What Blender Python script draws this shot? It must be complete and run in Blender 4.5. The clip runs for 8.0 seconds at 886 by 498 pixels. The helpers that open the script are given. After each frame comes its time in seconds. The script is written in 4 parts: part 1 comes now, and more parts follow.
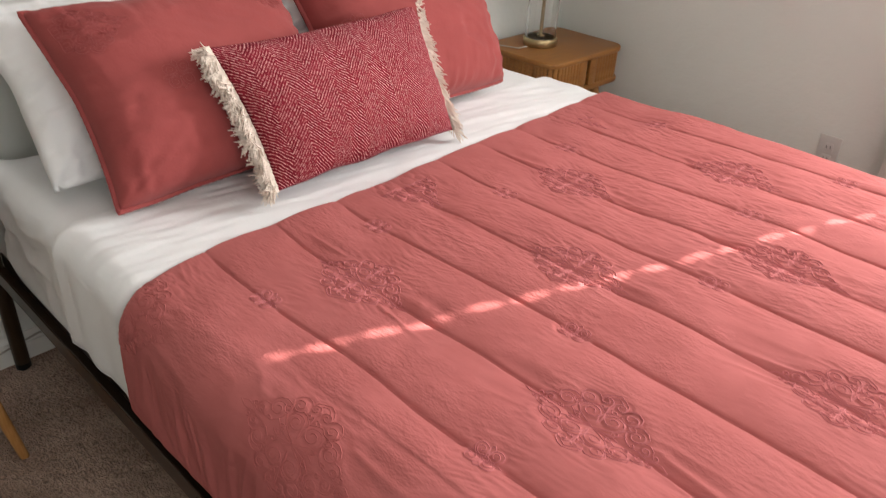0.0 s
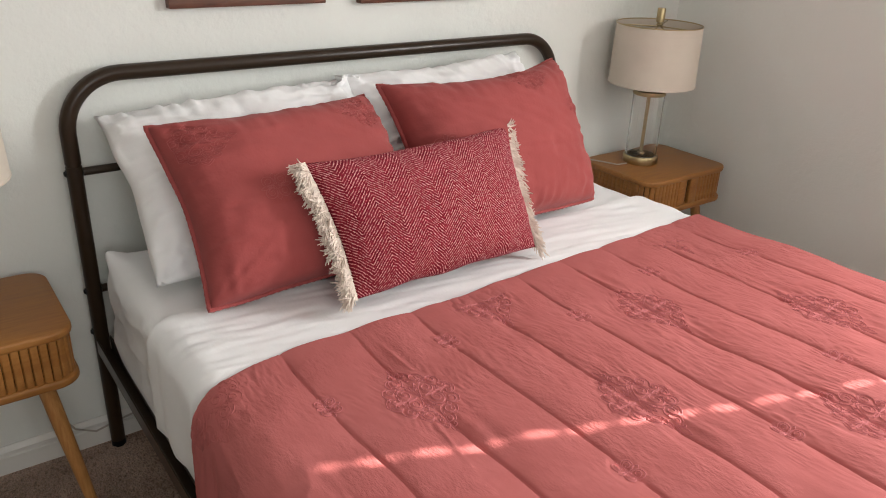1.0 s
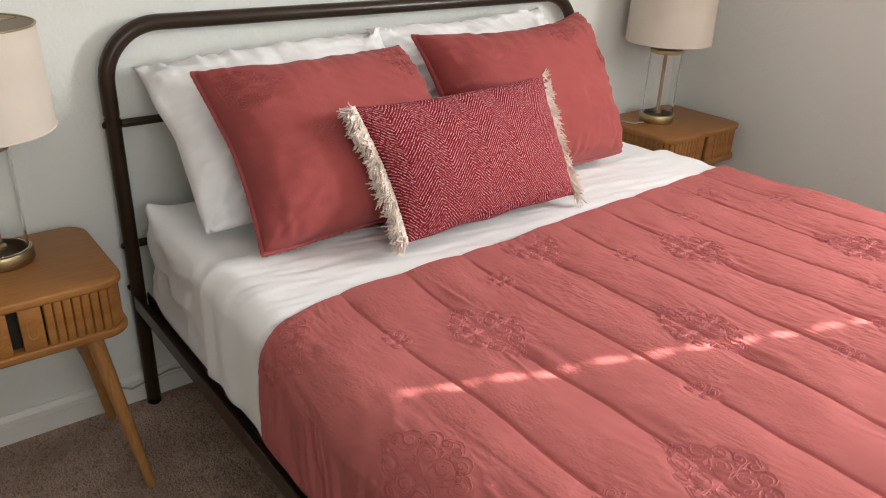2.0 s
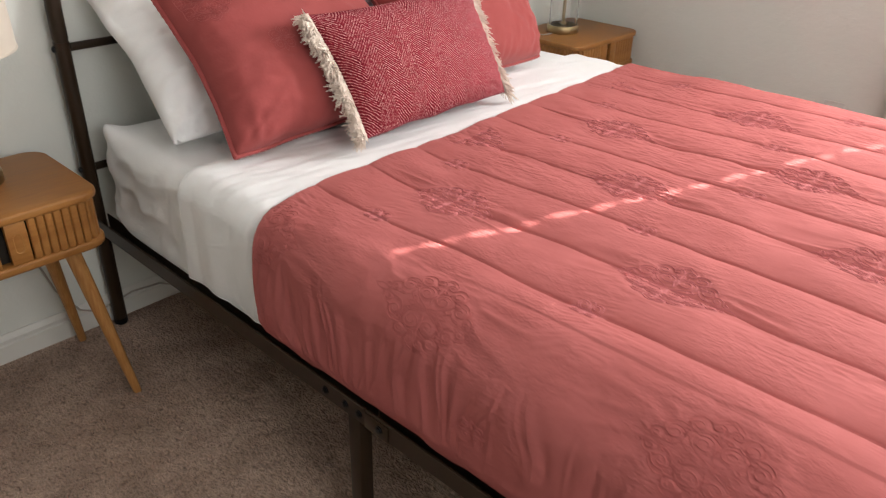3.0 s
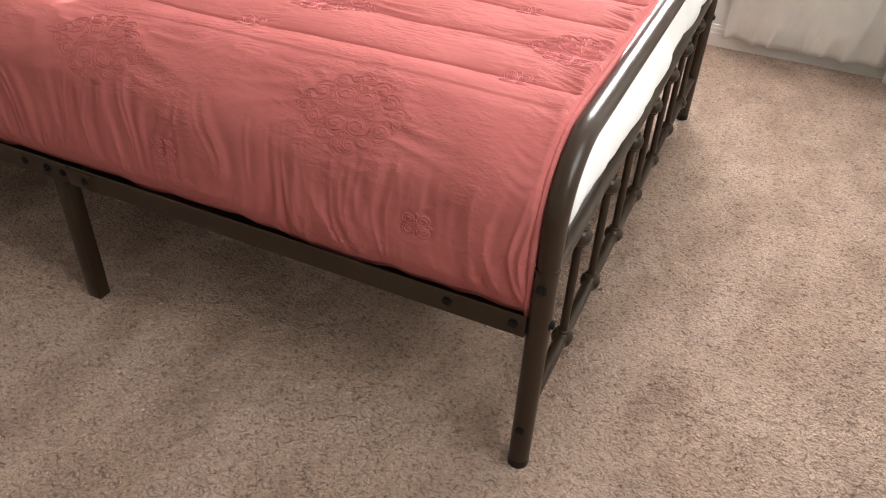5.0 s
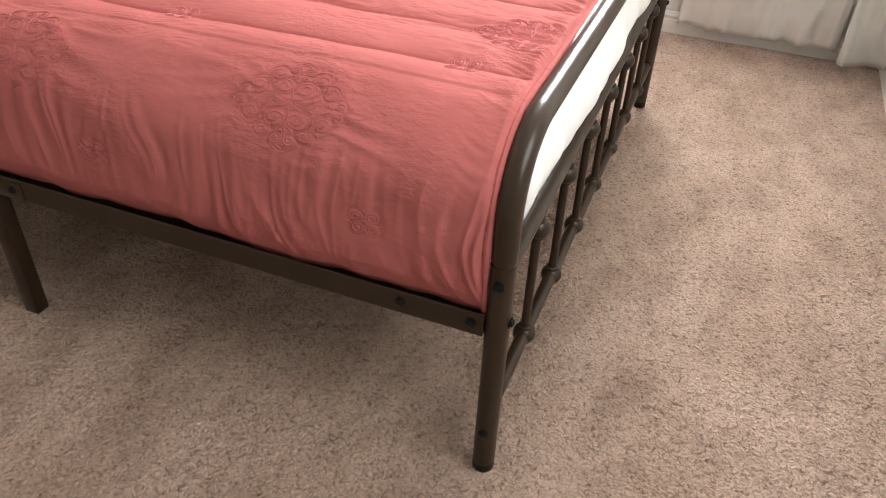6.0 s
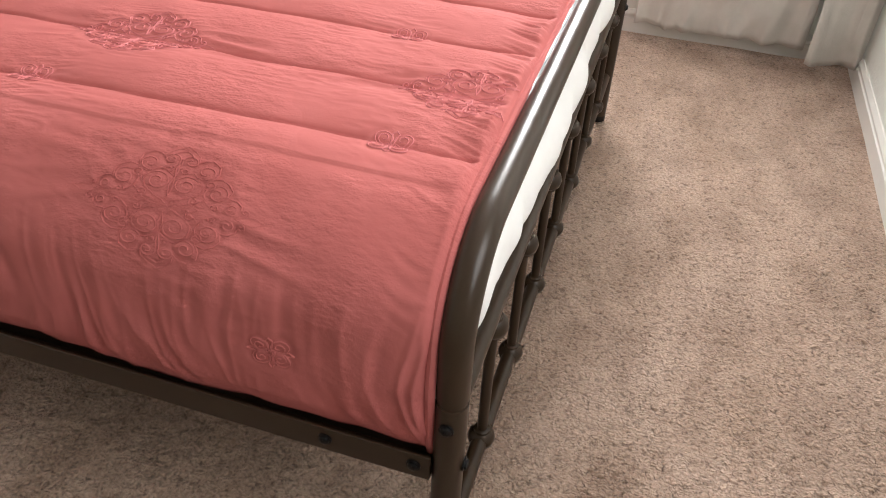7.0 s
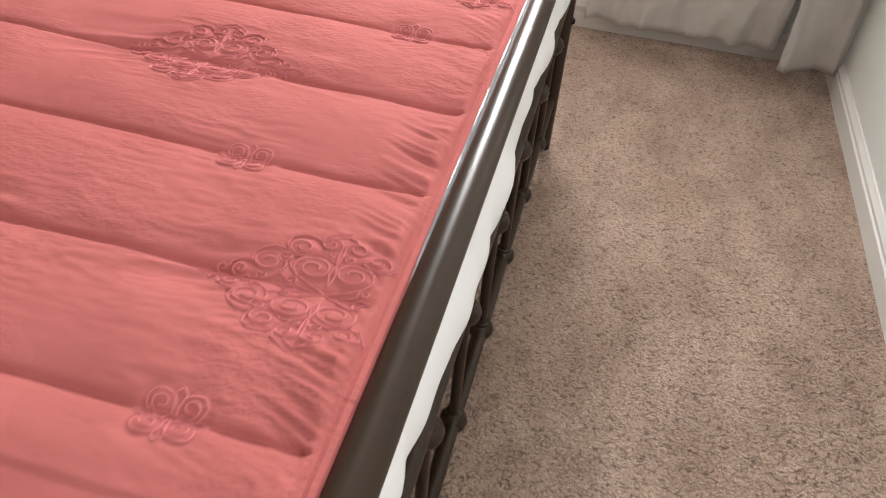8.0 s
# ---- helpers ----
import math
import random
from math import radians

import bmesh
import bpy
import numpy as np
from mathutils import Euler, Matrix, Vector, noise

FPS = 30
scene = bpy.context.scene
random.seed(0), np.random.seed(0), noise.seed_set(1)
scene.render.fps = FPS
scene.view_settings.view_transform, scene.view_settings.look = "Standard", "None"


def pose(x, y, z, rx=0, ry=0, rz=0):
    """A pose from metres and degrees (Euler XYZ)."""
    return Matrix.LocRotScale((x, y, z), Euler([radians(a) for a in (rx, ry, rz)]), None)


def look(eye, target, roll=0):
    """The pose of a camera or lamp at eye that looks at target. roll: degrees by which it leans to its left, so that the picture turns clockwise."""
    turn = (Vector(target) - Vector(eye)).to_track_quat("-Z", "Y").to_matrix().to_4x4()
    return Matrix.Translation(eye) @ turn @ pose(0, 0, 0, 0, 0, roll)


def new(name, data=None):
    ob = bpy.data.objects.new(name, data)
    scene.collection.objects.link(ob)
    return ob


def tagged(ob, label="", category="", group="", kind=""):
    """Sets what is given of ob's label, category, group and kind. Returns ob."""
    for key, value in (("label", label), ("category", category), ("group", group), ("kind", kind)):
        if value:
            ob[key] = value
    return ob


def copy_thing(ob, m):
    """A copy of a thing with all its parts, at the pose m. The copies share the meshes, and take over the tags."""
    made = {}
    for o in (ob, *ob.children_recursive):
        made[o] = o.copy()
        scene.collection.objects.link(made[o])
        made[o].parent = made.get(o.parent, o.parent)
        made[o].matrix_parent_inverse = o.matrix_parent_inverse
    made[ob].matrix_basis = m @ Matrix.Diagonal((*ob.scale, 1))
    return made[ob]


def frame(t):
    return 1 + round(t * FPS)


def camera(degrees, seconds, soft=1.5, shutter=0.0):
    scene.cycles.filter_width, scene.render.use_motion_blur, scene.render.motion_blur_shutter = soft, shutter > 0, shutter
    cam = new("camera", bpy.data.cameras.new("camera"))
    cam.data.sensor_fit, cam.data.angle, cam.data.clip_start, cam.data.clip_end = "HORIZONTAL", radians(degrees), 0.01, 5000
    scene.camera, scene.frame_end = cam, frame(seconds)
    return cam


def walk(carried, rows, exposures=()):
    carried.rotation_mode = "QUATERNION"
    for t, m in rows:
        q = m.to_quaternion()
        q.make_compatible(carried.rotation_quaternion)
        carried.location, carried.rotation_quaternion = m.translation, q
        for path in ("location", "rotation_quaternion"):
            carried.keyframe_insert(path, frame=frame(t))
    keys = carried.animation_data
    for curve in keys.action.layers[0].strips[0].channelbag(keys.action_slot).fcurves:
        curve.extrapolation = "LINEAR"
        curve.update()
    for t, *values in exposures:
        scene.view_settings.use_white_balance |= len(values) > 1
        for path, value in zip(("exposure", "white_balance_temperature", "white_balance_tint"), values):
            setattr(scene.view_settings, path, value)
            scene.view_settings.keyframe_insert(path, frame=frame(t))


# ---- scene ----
cam = camera(59.9, 8.0, soft=1.0, shutter=0.2)
PATH = [
    (0, (-0.393, -1.89, 1.378), (0.859, -0.71, 0.358), 3.1),
    (0.5, (-0.361, -1.916, 1.435), (0.798, -0.549, 0.547), 2.6),
    (1, (-0.335, -1.949, 1.439), (0.76, -0.488, 0.622), 2.4),
    (1.2, (-0.332, -1.953, 1.426), (0.75, -0.479, 0.618), 2.5),
    (2.3, (-0.586, -1.888, 1.338), (0.584, -0.528, 0.455), 2.1),
    (2.5, (-0.652, -1.899, 1.332), (0.553, -0.586, 0.425), 2.0),
    (3, (-0.734, -1.975, 1.313), (0.55, -0.784, 0.347), 1.4),
    (3.5, (-0.79, -2.183, 1.245), (0.571, -1.165, 0.191), 1.4),
    (4, (-0.777, -2.271, 1.19), (0.639, -1.434, 0.052), 2.2),
    (4.5, (-0.831, -2.276, 1.167), (0.617, -1.562, -0.013), 2.5),
    (4.7, (-0.871, -2.28, 1.161), (0.587, -1.609, -0.033), 2.9),
    (5.8, (-0.891, -2.304, 1.113), (0.604, -1.735, -0.087), 2.4),
    (6, (-0.831, -2.292, 1.112), (0.67, -1.742, -0.09), 2.6),
    (6.5, (-0.662, -2.28, 1.128), (0.845, -1.777, -0.087), 2.5),
    (7, (-0.541, -2.214, 1.106), (0.963, -1.787, -0.14), 2.9),
    (7.5, (-0.351, -2.162, 1.141), (1.146, -1.835, -0.144), 4.0),
    (8, (-0.093, -2.182, 1.108), (1.353, -1.885, -0.241), 4.5),
]
EXPOSURES = [(0.0, 1.68), (1.0, 1.55), (2.5, 1.77), (3.5, 1.98), (4.5, 2.24), (6.0, 2.28), (7.0, 2.08), (7.5, 1.82), (8.0, 1.68)]
walk(cam, [(t, look(eye, target, roll)) for t, eye, target, roll in PATH], EXPOSURES)

# ---- world, sun, window light and added fill ----
world = bpy.data.worlds.new("world")
scene.world = world
world.use_nodes = True
wn = world.node_tree.nodes
sky = wn.new("ShaderNodeTexSky")
sky.sky_type, sky.sun_disc = "NISHITA", False
SUN_AZ, SUN_EL = math.atan2(-0.374, 1.0), radians(26.9)
sky.sun_elevation, sky.sun_rotation = SUN_EL, radians(90) - SUN_AZ
world.node_tree.links.new(sky.outputs[0], wn["Background"].inputs[0])
wn["Background"].inputs[1].default_value = 0.1

sun = new("sun", bpy.data.lights.new("sun", "SUN"))
sun.data.energy, sun.data.angle, sun.data.color = 5.0, radians(0.4), (1.0, 0.955, 0.89)
to_sun = Vector((math.cos(SUN_AZ) * math.cos(SUN_EL), math.sin(SUN_AZ) * math.cos(SUN_EL), math.sin(SUN_EL)))
sun.matrix_world = look(to_sun * 8, (0, 0, 0))


def window_light(name, eye, target, wide, high, watts, colour):
    ob = new(name, bpy.data.lights.new(name, "AREA"))
    ob.data.shape, ob.data.size, ob.data.size_y = "RECTANGLE", wide, high
    ob.data.energy, ob.data.color = watts, colour
    ob.matrix_world = look(eye, target)
    return ob


# daylight through the blinds of the east window, and an added, unseen south fill lamp
window_light("east_window_light", (2.240, -1.93, 1.56), (0, -1.93, 1.2), 1.0, 0.78, 27, (0.985, 0.99, 1.0)).data.spread = radians(164)
window_light("south_fill_light", (-0.28, -2.835, 1.55), (-0.28, 0, 1.2), 0.95, 0.9, 4.3, (0.985, 0.985, 0.985))

# ---- materials ----


class Mat:
    """A node material with short helpers."""

    def __init__(self, name, colour=(0.5, 0.5, 0.5), rough=0.6, metal=0.0, spec=0.5):
        self.m = bpy.data.materials.new(name)
        self.m.use_nodes = True
        self.t = self.m.node_tree
        self.b = self.t.nodes["Principled BSDF"]
        self.b.inputs["Base Color"].default_value = (*colour, 1)
        self.b.inputs["Roughness"].default_value = rough
        self.b.inputs["Metallic"].default_value = metal
        self.b.inputs["Specular IOR Level"].default_value = spec

    def node(self, kind, **values):
        n = self.t.nodes.new(kind)
        for k, v in values.items():
            n.inputs[k.replace("_", " ")].default_value = v
        return n

    def link(self, a, b):
        self.t.links.new(a, b)

    def coords(self, scale=(1, 1, 1), kind="Object"):
        tc = self.t.nodes.new("ShaderNodeTexCoord")
        mp = self.node("ShaderNodeMapping", Scale=scale)
        self.link(tc.outputs[kind], mp.inputs["Vector"])
        return mp.outputs[0]

    def noise(self, scale, detail=4, rough=0.55, stretch=(1, 1, 1), kind="Object"):
        n = self.node("ShaderNodeTexNoise", Scale=scale, Detail=detail, Roughness=rough)
        self.link(self.coords(stretch, kind), n.inputs["Vector"])
        return n.outputs["Fac"]

    def ramp(self, fac, stops):
        r = self.t.nodes.new("ShaderNodeValToRGB")
        e = r.color_ramp.elements
        while len(e) < len(stops):
            e.new(0.5)
        for el, (p, c) in zip(e, stops):
            el.position, el.color = p, (*c, 1)
        self.link(fac, r.inputs[0])
        return r.outputs[0]

    def mix(self, fac, a, b, how="MIX"):
        n = self.t.nodes.new("ShaderNodeMix")
        n.data_type, n.blend_type = "RGBA", how
        for socket, v in ((n.inputs[0], fac), (n.inputs[6], a), (n.inputs[7], b)):
            if isinstance(v, (int, float)):
                socket.default_value = v
            elif isinstance(v, tuple):
                socket.default_value = (*v, 1)
            else:
                self.link(v, socket)
        return n.outputs[2]

    def math(self, op, a, b=0.0):
        n = self.t.nodes.new("ShaderNodeMath")
        n.operation = op
        for socket, v in ((n.inputs[0], a), (n.inputs[1], b)):
            if isinstance(v, (int, float)):
                socket.default_value = v
            else:
                self.link(v, socket)
        return n.outputs[0]

    def colour(self, out):
        self.link(out, self.b.inputs["Base Color"])

    def rough(self, out):
        self.link(out, self.b.inputs["Roughness"])

    def bump(self, height, strength=0.3, distance=0.002):
        n = self.node("ShaderNodeBump", Strength=strength, Distance=distance)
        self.link(height, n.inputs["Height"])
        if self.b.inputs["Normal"].links:
            self.link(self.b.inputs["Normal"].links[0].from_socket, n.inputs["Normal"])
        self.link(n.outputs[0], self.b.inputs["Normal"])


def cloth(name, colour, light, weave=900, sheen=0.08, crease=0.0, rough=0.85):
    m = Mat(name, colour, rough, 0, 0.2)
    n = m.noise(9, 5)
    m.colour(m.mix(m.ramp(n, [(0.35, (0, 0, 0)), (0.7, (1, 1, 1))]), colour, light))
    m.b.inputs["Sheen Weight"].default_value = sheen
    m.b.inputs["Sheen Roughness"].default_value = 0.4
    m.bump(m.noise(weave, 2), 0.12, 0.0006)
    if crease:
        m.bump(m.noise(70, 4, 0.6, (1.0, 0.22, 1.0)), crease, 0.0035)
        m.bump(m.noise(170, 4, 0.65, (1.0, 0.4, 1.0)), crease * 1.8, 0.0022)
    return m


CORAL, CORAL_LIGHT = (0.425, 0.1225, 0.1145), (0.465, 0.140, 0.132)
comforter_cloth = cloth("comforter_cotton", CORAL, CORAL_LIGHT, sheen=0.0)
comforter_cloth.b.inputs["Specular IOR Level"].default_value = 0.08
crinkle = comforter_cloth.noise(80, 4, 0.62, (1.0, 0.42, 1.0))
crinkle_fine = comforter_cloth.noise(190, 3, 0.6, (1.0, 0.55, 1.0))
where_crinkled = comforter_cloth.ramp(comforter_cloth.noise(5.5, 3, 0.6), [(0.42, (0.08, 0.08, 0.08)), (0.66, (1, 1, 1))])
comforter_cloth.bump(comforter_cloth.math("MULTIPLY", crinkle, where_crinkled), 0.75, 0.0052)
comforter_cloth.bump(comforter_cloth.math("MULTIPLY", crinkle_fine, where_crinkled), 0.55, 0.0026)
sham_cloth = cloth("sham_cotton", (0.32, 0.069, 0.065), (0.36, 0.080, 0.075), crease=0.2)
thread_coral = Mat("embroidery_thread", (0.535, 0.165, 0.168), 0.8, 0, 0.3)
thread_coral.bump(thread_coral.noise(1500, 1), 0.2, 0.0004)
sham_thread = Mat("sham_thread", (0.40, 0.095, 0.09), 0.6, 0, 0.3)
white_cloth = cloth("white_cotton_sheet", (0.87, 0.868, 0.86), (0.90, 0.898, 0.893), crease=0.12, sheen=0.1)
pillow_cloth = cloth("white_pillowcase", (0.90, 0.90, 0.895), (0.92, 0.92, 0.917), crease=0.15, sheen=0.1)
curtain_cloth = cloth("curtain_polyester", (0.60, 0.575, 0.535), (0.67, 0.645, 0.605), weave=500, crease=0.25, rough=0.55)
shade_cloth = cloth("lamp_shade_linen", (0.62, 0.55, 0.46), (0.67, 0.595, 0.50), weave=700, sheen=0.1)
fringe_cloth = Mat("cream_cotton_yarn", (0.82, 0.75, 0.67), 0.9, 0, 0.2)
fringe_cloth.colour(fringe_cloth.mix(fringe_cloth.noise(120, 3), (0.70, 0.58, 0.48), (0.90, 0.82, 0.73)))
mattress_trim = Mat("grey_satin_edge", (0.20, 0.205, 0.215), 0.32, 0.1, 0.5)
mattress_trim.bump(mattress_trim.noise(60, 3), 0.3, 0.003)

# red and pink herringbone wool
herring = Mat("herringbone_wool", (0.4, 0.05, 0.07), 0.95, 0, 0.15)
uvn = herring.t.nodes.new("ShaderNodeUVMap")
uvn.uv_map = "UVMap"
wob = herring.node("ShaderNodeTexNoise", Scale=26.0, Detail=3.0)
herring.link(uvn.outputs[0], wob.inputs["Vector"])
sep = herring.t.nodes.new("ShaderNodeSeparateXYZ")
herring.link(uvn.outputs[0], sep.inputs[0])
uu = herring.math("ADD", sep.outputs[0], herring.math("MULTIPLY", wob.outputs["Fac"], 0.014))
vv = herring.math("ADD", sep.outputs[1], herring.math("MULTIPLY", wob.outputs["Fac"], 0.006))
zig = herring.math("PINGPONG", uu, 0.050)
phase = herring.math("MULTIPLY", herring.math("ADD", vv, herring.math("MULTIPLY", zig, 1.0)), 2 * math.pi / 0.0076)
slub = herring.node("ShaderNodeTexNoise", Scale=150.0, Detail=2.0)
herring.link(uvn.outputs[0], slub.inputs["Vector"])
wave = herring.math("SINE", herring.math("ADD", phase, herring.math("MULTIPLY", slub.outputs["Fac"], 2.6)))
grain = herring.node("ShaderNodeTexNoise", Scale=330.0, Detail=3.0)
herring.link(uvn.outputs[0], grain.inputs["Vector"])
stripe = herring.math("ADD", herring.math("MULTIPLY", wave, 0.40), herring.math("ADD", herring.math("MULTIPLY", grain.outputs["Fac"], 1.1), herring.math("MULTIPLY", herring.math("SUBTRACT", slub.outputs["Fac"], 0.5), 0.9)))
tone = herring.ramp(stripe, [(0.48, (0.15, 0.004, 0.014)), (0.76, (0.29, 0.014, 0.034)), (1.0, (0.74, 0.42, 0.40))])
blotch = herring.node("ShaderNodeTexNoise", Scale=45.0, Detail=3.0)
herring.link(uvn.outputs[0], blotch.inputs["Vector"])
herring.colour(herring.mix(herring.ramp(blotch.outputs["Fac"], [(0.35, (0.05, 0.05, 0.05)), (0.72, (0.42, 0.42, 0.42))]), tone, (0.35, 0.045, 0.065)))
herring.bump(stripe, 0.5, 0.0015)

bronze = Mat("bronze_powder_coat", (0.030, 0.020, 0.012), 0.34, 0.0, 0.34)
bronze.colour(bronze.mix(bronze.noise(12, 3), (0.027, 0.0155, 0.0080), (0.031, 0.0180, 0.0095)))
bronze.rough(bronze.ramp(bronze.noise(14, 2), [(0.3, (0.29, 0.29, 0.29)), (0.75, (0.33, 0.33, 0.33))]))
bolt_black = Mat("black_bolt_steel", (0.012, 0.012, 0.013), 0.4, 0.7, 0.5)

oak = Mat("honey_oak", (0.42, 0.20, 0.07), 0.42, 0, 0.4)
g1 = oak.noise(9, 5, 0.6, (1.0, 9.0, 9.0))
g2 = oak.noise(60, 4, 0.6, (0.6, 9.0, 9.0))
oak.colour(oak.mix(oak.math("MULTIPLY", g2, 0.5), oak.ramp(g1, [(0.3, (0.27, 0.108, 0.024)), (0.55, (0.36, 0.158, 0.040)), (0.8, (0.42, 0.195, 0.056))]), (0.24, 0.092, 0.020)))
oak.rough(oak.ramp(g1, [(0.2, (0.36, 0.36, 0.36)), (0.8, (0.52, 0.52, 0.52))]))
oak.bump(g2, 0.12, 0.0006)
oak_leg = Mat("light_oak_leg", (0.46, 0.24, 0.09), 0.45, 0, 0.4)
gl = oak_leg.noise(30, 5, 0.6, (6.0, 6.0, 0.5))
oak_leg.colour(oak_leg.ramp(gl, [(0.3, (0.34, 0.15, 0.042)), (0.7, (0.48, 0.24, 0.08))]))
oak_leg.bump(gl, 0.1, 0.0006)
cavity_shade = Mat("cabinet_gap_shade", (0.02, 0.015, 0.01), 0.8)
walnut = Mat("walnut_picture_frame", (0.10, 0.035, 0.018), 0.45)
walnut.colour(walnut.ramp(walnut.noise(14, 4, 0.6, (1, 8, 8)), [(0.3, (0.075, 0.026, 0.014)), (0.7, (0.15, 0.055, 0.028))]))
paper = Mat("picture_paper", (0.7, 0.68, 0.64), 0.7)
brass = Mat("aged_brass", (0.46, 0.36, 0.20), 0.34, 1.0)
brass.rough(brass.ramp(brass.noise(60, 4), [(0.3, (0.32, 0.32, 0.32)), (0.7, (0.38, 0.38, 0.38))]))
glass = Mat("clear_glass", (1, 1, 1), 0.01, 0, 0.5)
glass.b.inputs["Transmission Weight"].default_value = 1.0
glass.b.inputs["IOR"].default_value = 1.45
white_plastic = Mat("white_plastic", (0.60, 0.585, 0.555), 0.35)
cable_mat = Mat("clear_cable_sleeve", (0.42, 0.38, 0.33), 0.4)
dark_slot = Mat("socket_slot", (0.03, 0.03, 0.03), 0.6)
vinyl = Mat("white_window_vinyl", (0.8, 0.8, 0.79), 0.35)
blind_mat = Mat("white_faux_wood_blind", (0.75, 0.74, 0.71), 0.45)


def plaster(name, a, b):
    m = Mat(name, a, 0.75, 0, 0.3)
    m.colour(m.mix(m.noise(3.0, 5), a, b))
    m.bump(m.noise(30, 5, 0.65), 0.5, 0.005)
    m.bump(m.noise(110, 3, 0.6), 0.35, 0.0016)
    return m


wall_paint = plaster("warm_white_wall_paint", (0.745, 0.76, 0.712), (0.78, 0.795, 0.747))
ceiling_paint = plaster("white_ceiling_paint", (0.80, 0.79, 0.77), (0.83, 0.82, 0.80))
trim_paint = Mat("white_trim_paint", (0.76, 0.745, 0.70), 0.38)
trim_paint.bump(trim_paint.noise(40, 3), 0.1, 0.001)

carpet_mat = Mat("beige_cut_pile_carpet", (0.4, 0.3, 0.23), 1.0, 0, 0.1)
patches = carpet_mat.noise(2.6, 5, 0.6, (1.0, 2.0, 1.0))
fine = carpet_mat.noise(190, 3, 0.7)
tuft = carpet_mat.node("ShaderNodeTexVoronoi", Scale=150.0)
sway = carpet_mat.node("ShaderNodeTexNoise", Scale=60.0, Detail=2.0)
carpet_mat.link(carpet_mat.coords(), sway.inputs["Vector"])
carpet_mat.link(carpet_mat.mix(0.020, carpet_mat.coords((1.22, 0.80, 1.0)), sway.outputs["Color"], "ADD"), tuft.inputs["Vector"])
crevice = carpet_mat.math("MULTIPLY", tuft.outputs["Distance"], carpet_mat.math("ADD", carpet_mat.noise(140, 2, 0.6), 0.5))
pile = carpet_mat.ramp(patches, [(0.36, (0.42, 0.293, 0.220)), (0.50, (0.49, 0.352, 0.272)), (0.65, (0.555, 0.407, 0.322))])
swath = carpet_mat.ramp(carpet_mat.noise(4.2, 5, 0.66, (1.0, 1.5, 1.0)), [(0.40, (0.87, 0.85, 0.84)), (0.47, (0.96, 0.95, 0.945)), (0.52, (1.03, 1.03, 1.03)), (0.60, (1.07, 1.07, 1.07))])
pile = carpet_mat.mix(1.0, pile, swath, "MULTIPLY")
speck = carpet_mat.ramp(fine, [(0.28, (0.76, 0.74, 0.73)), (0.50, (1.0, 1.0, 1.0)), (0.72, (1.20, 1.20, 1.21))])
# shade between the tufts, painted into the pile colour
crevice_shade = carpet_mat.ramp(crevice, [(0.10, (1.14, 1.14, 1.14)), (0.45, (1.03, 1.03, 1.03)), (0.68, (0.84, 0.83, 0.825)), (0.95, (0.52, 0.50, 0.49))])
carpet_mat.colour(carpet_mat.mix(1.0, carpet_mat.mix(1.0, pile, crevice_shade, "MULTIPLY"), speck, "MULTIPLY"))
carpet_mat.b.inputs["Sheen Weight"].default_value = 0.15
carpet_mat.bump(carpet_mat.math("MULTIPLY", tuft.outputs["Distance"], -1.0), 0.9, 0.007)
carpet_mat.bump(fine, 0.8, 0.005)

# ---- mesh helpers ----


def mesh_of(name, verts, faces, material, smooth=True, uvs=None):
    me = bpy.data.meshes.new(name)
    me.from_pydata([tuple(v) for v in verts], [], [tuple(f) for f in faces])
    me.materials.append(material.m)
    if uvs is not None:
        layer = me.uv_layers.new(name="UVMap")
        idx = np.zeros(len(me.loops), dtype=np.int32)
        me.loops.foreach_get("vertex_index", idx)
        layer.data.foreach_set("uv", np.asarray(uvs, dtype=np.float32)[idx].ravel())
    if smooth:
        me.polygons.foreach_set("use_smooth", [True] * len(me.polygons))
    me.update()
    return me


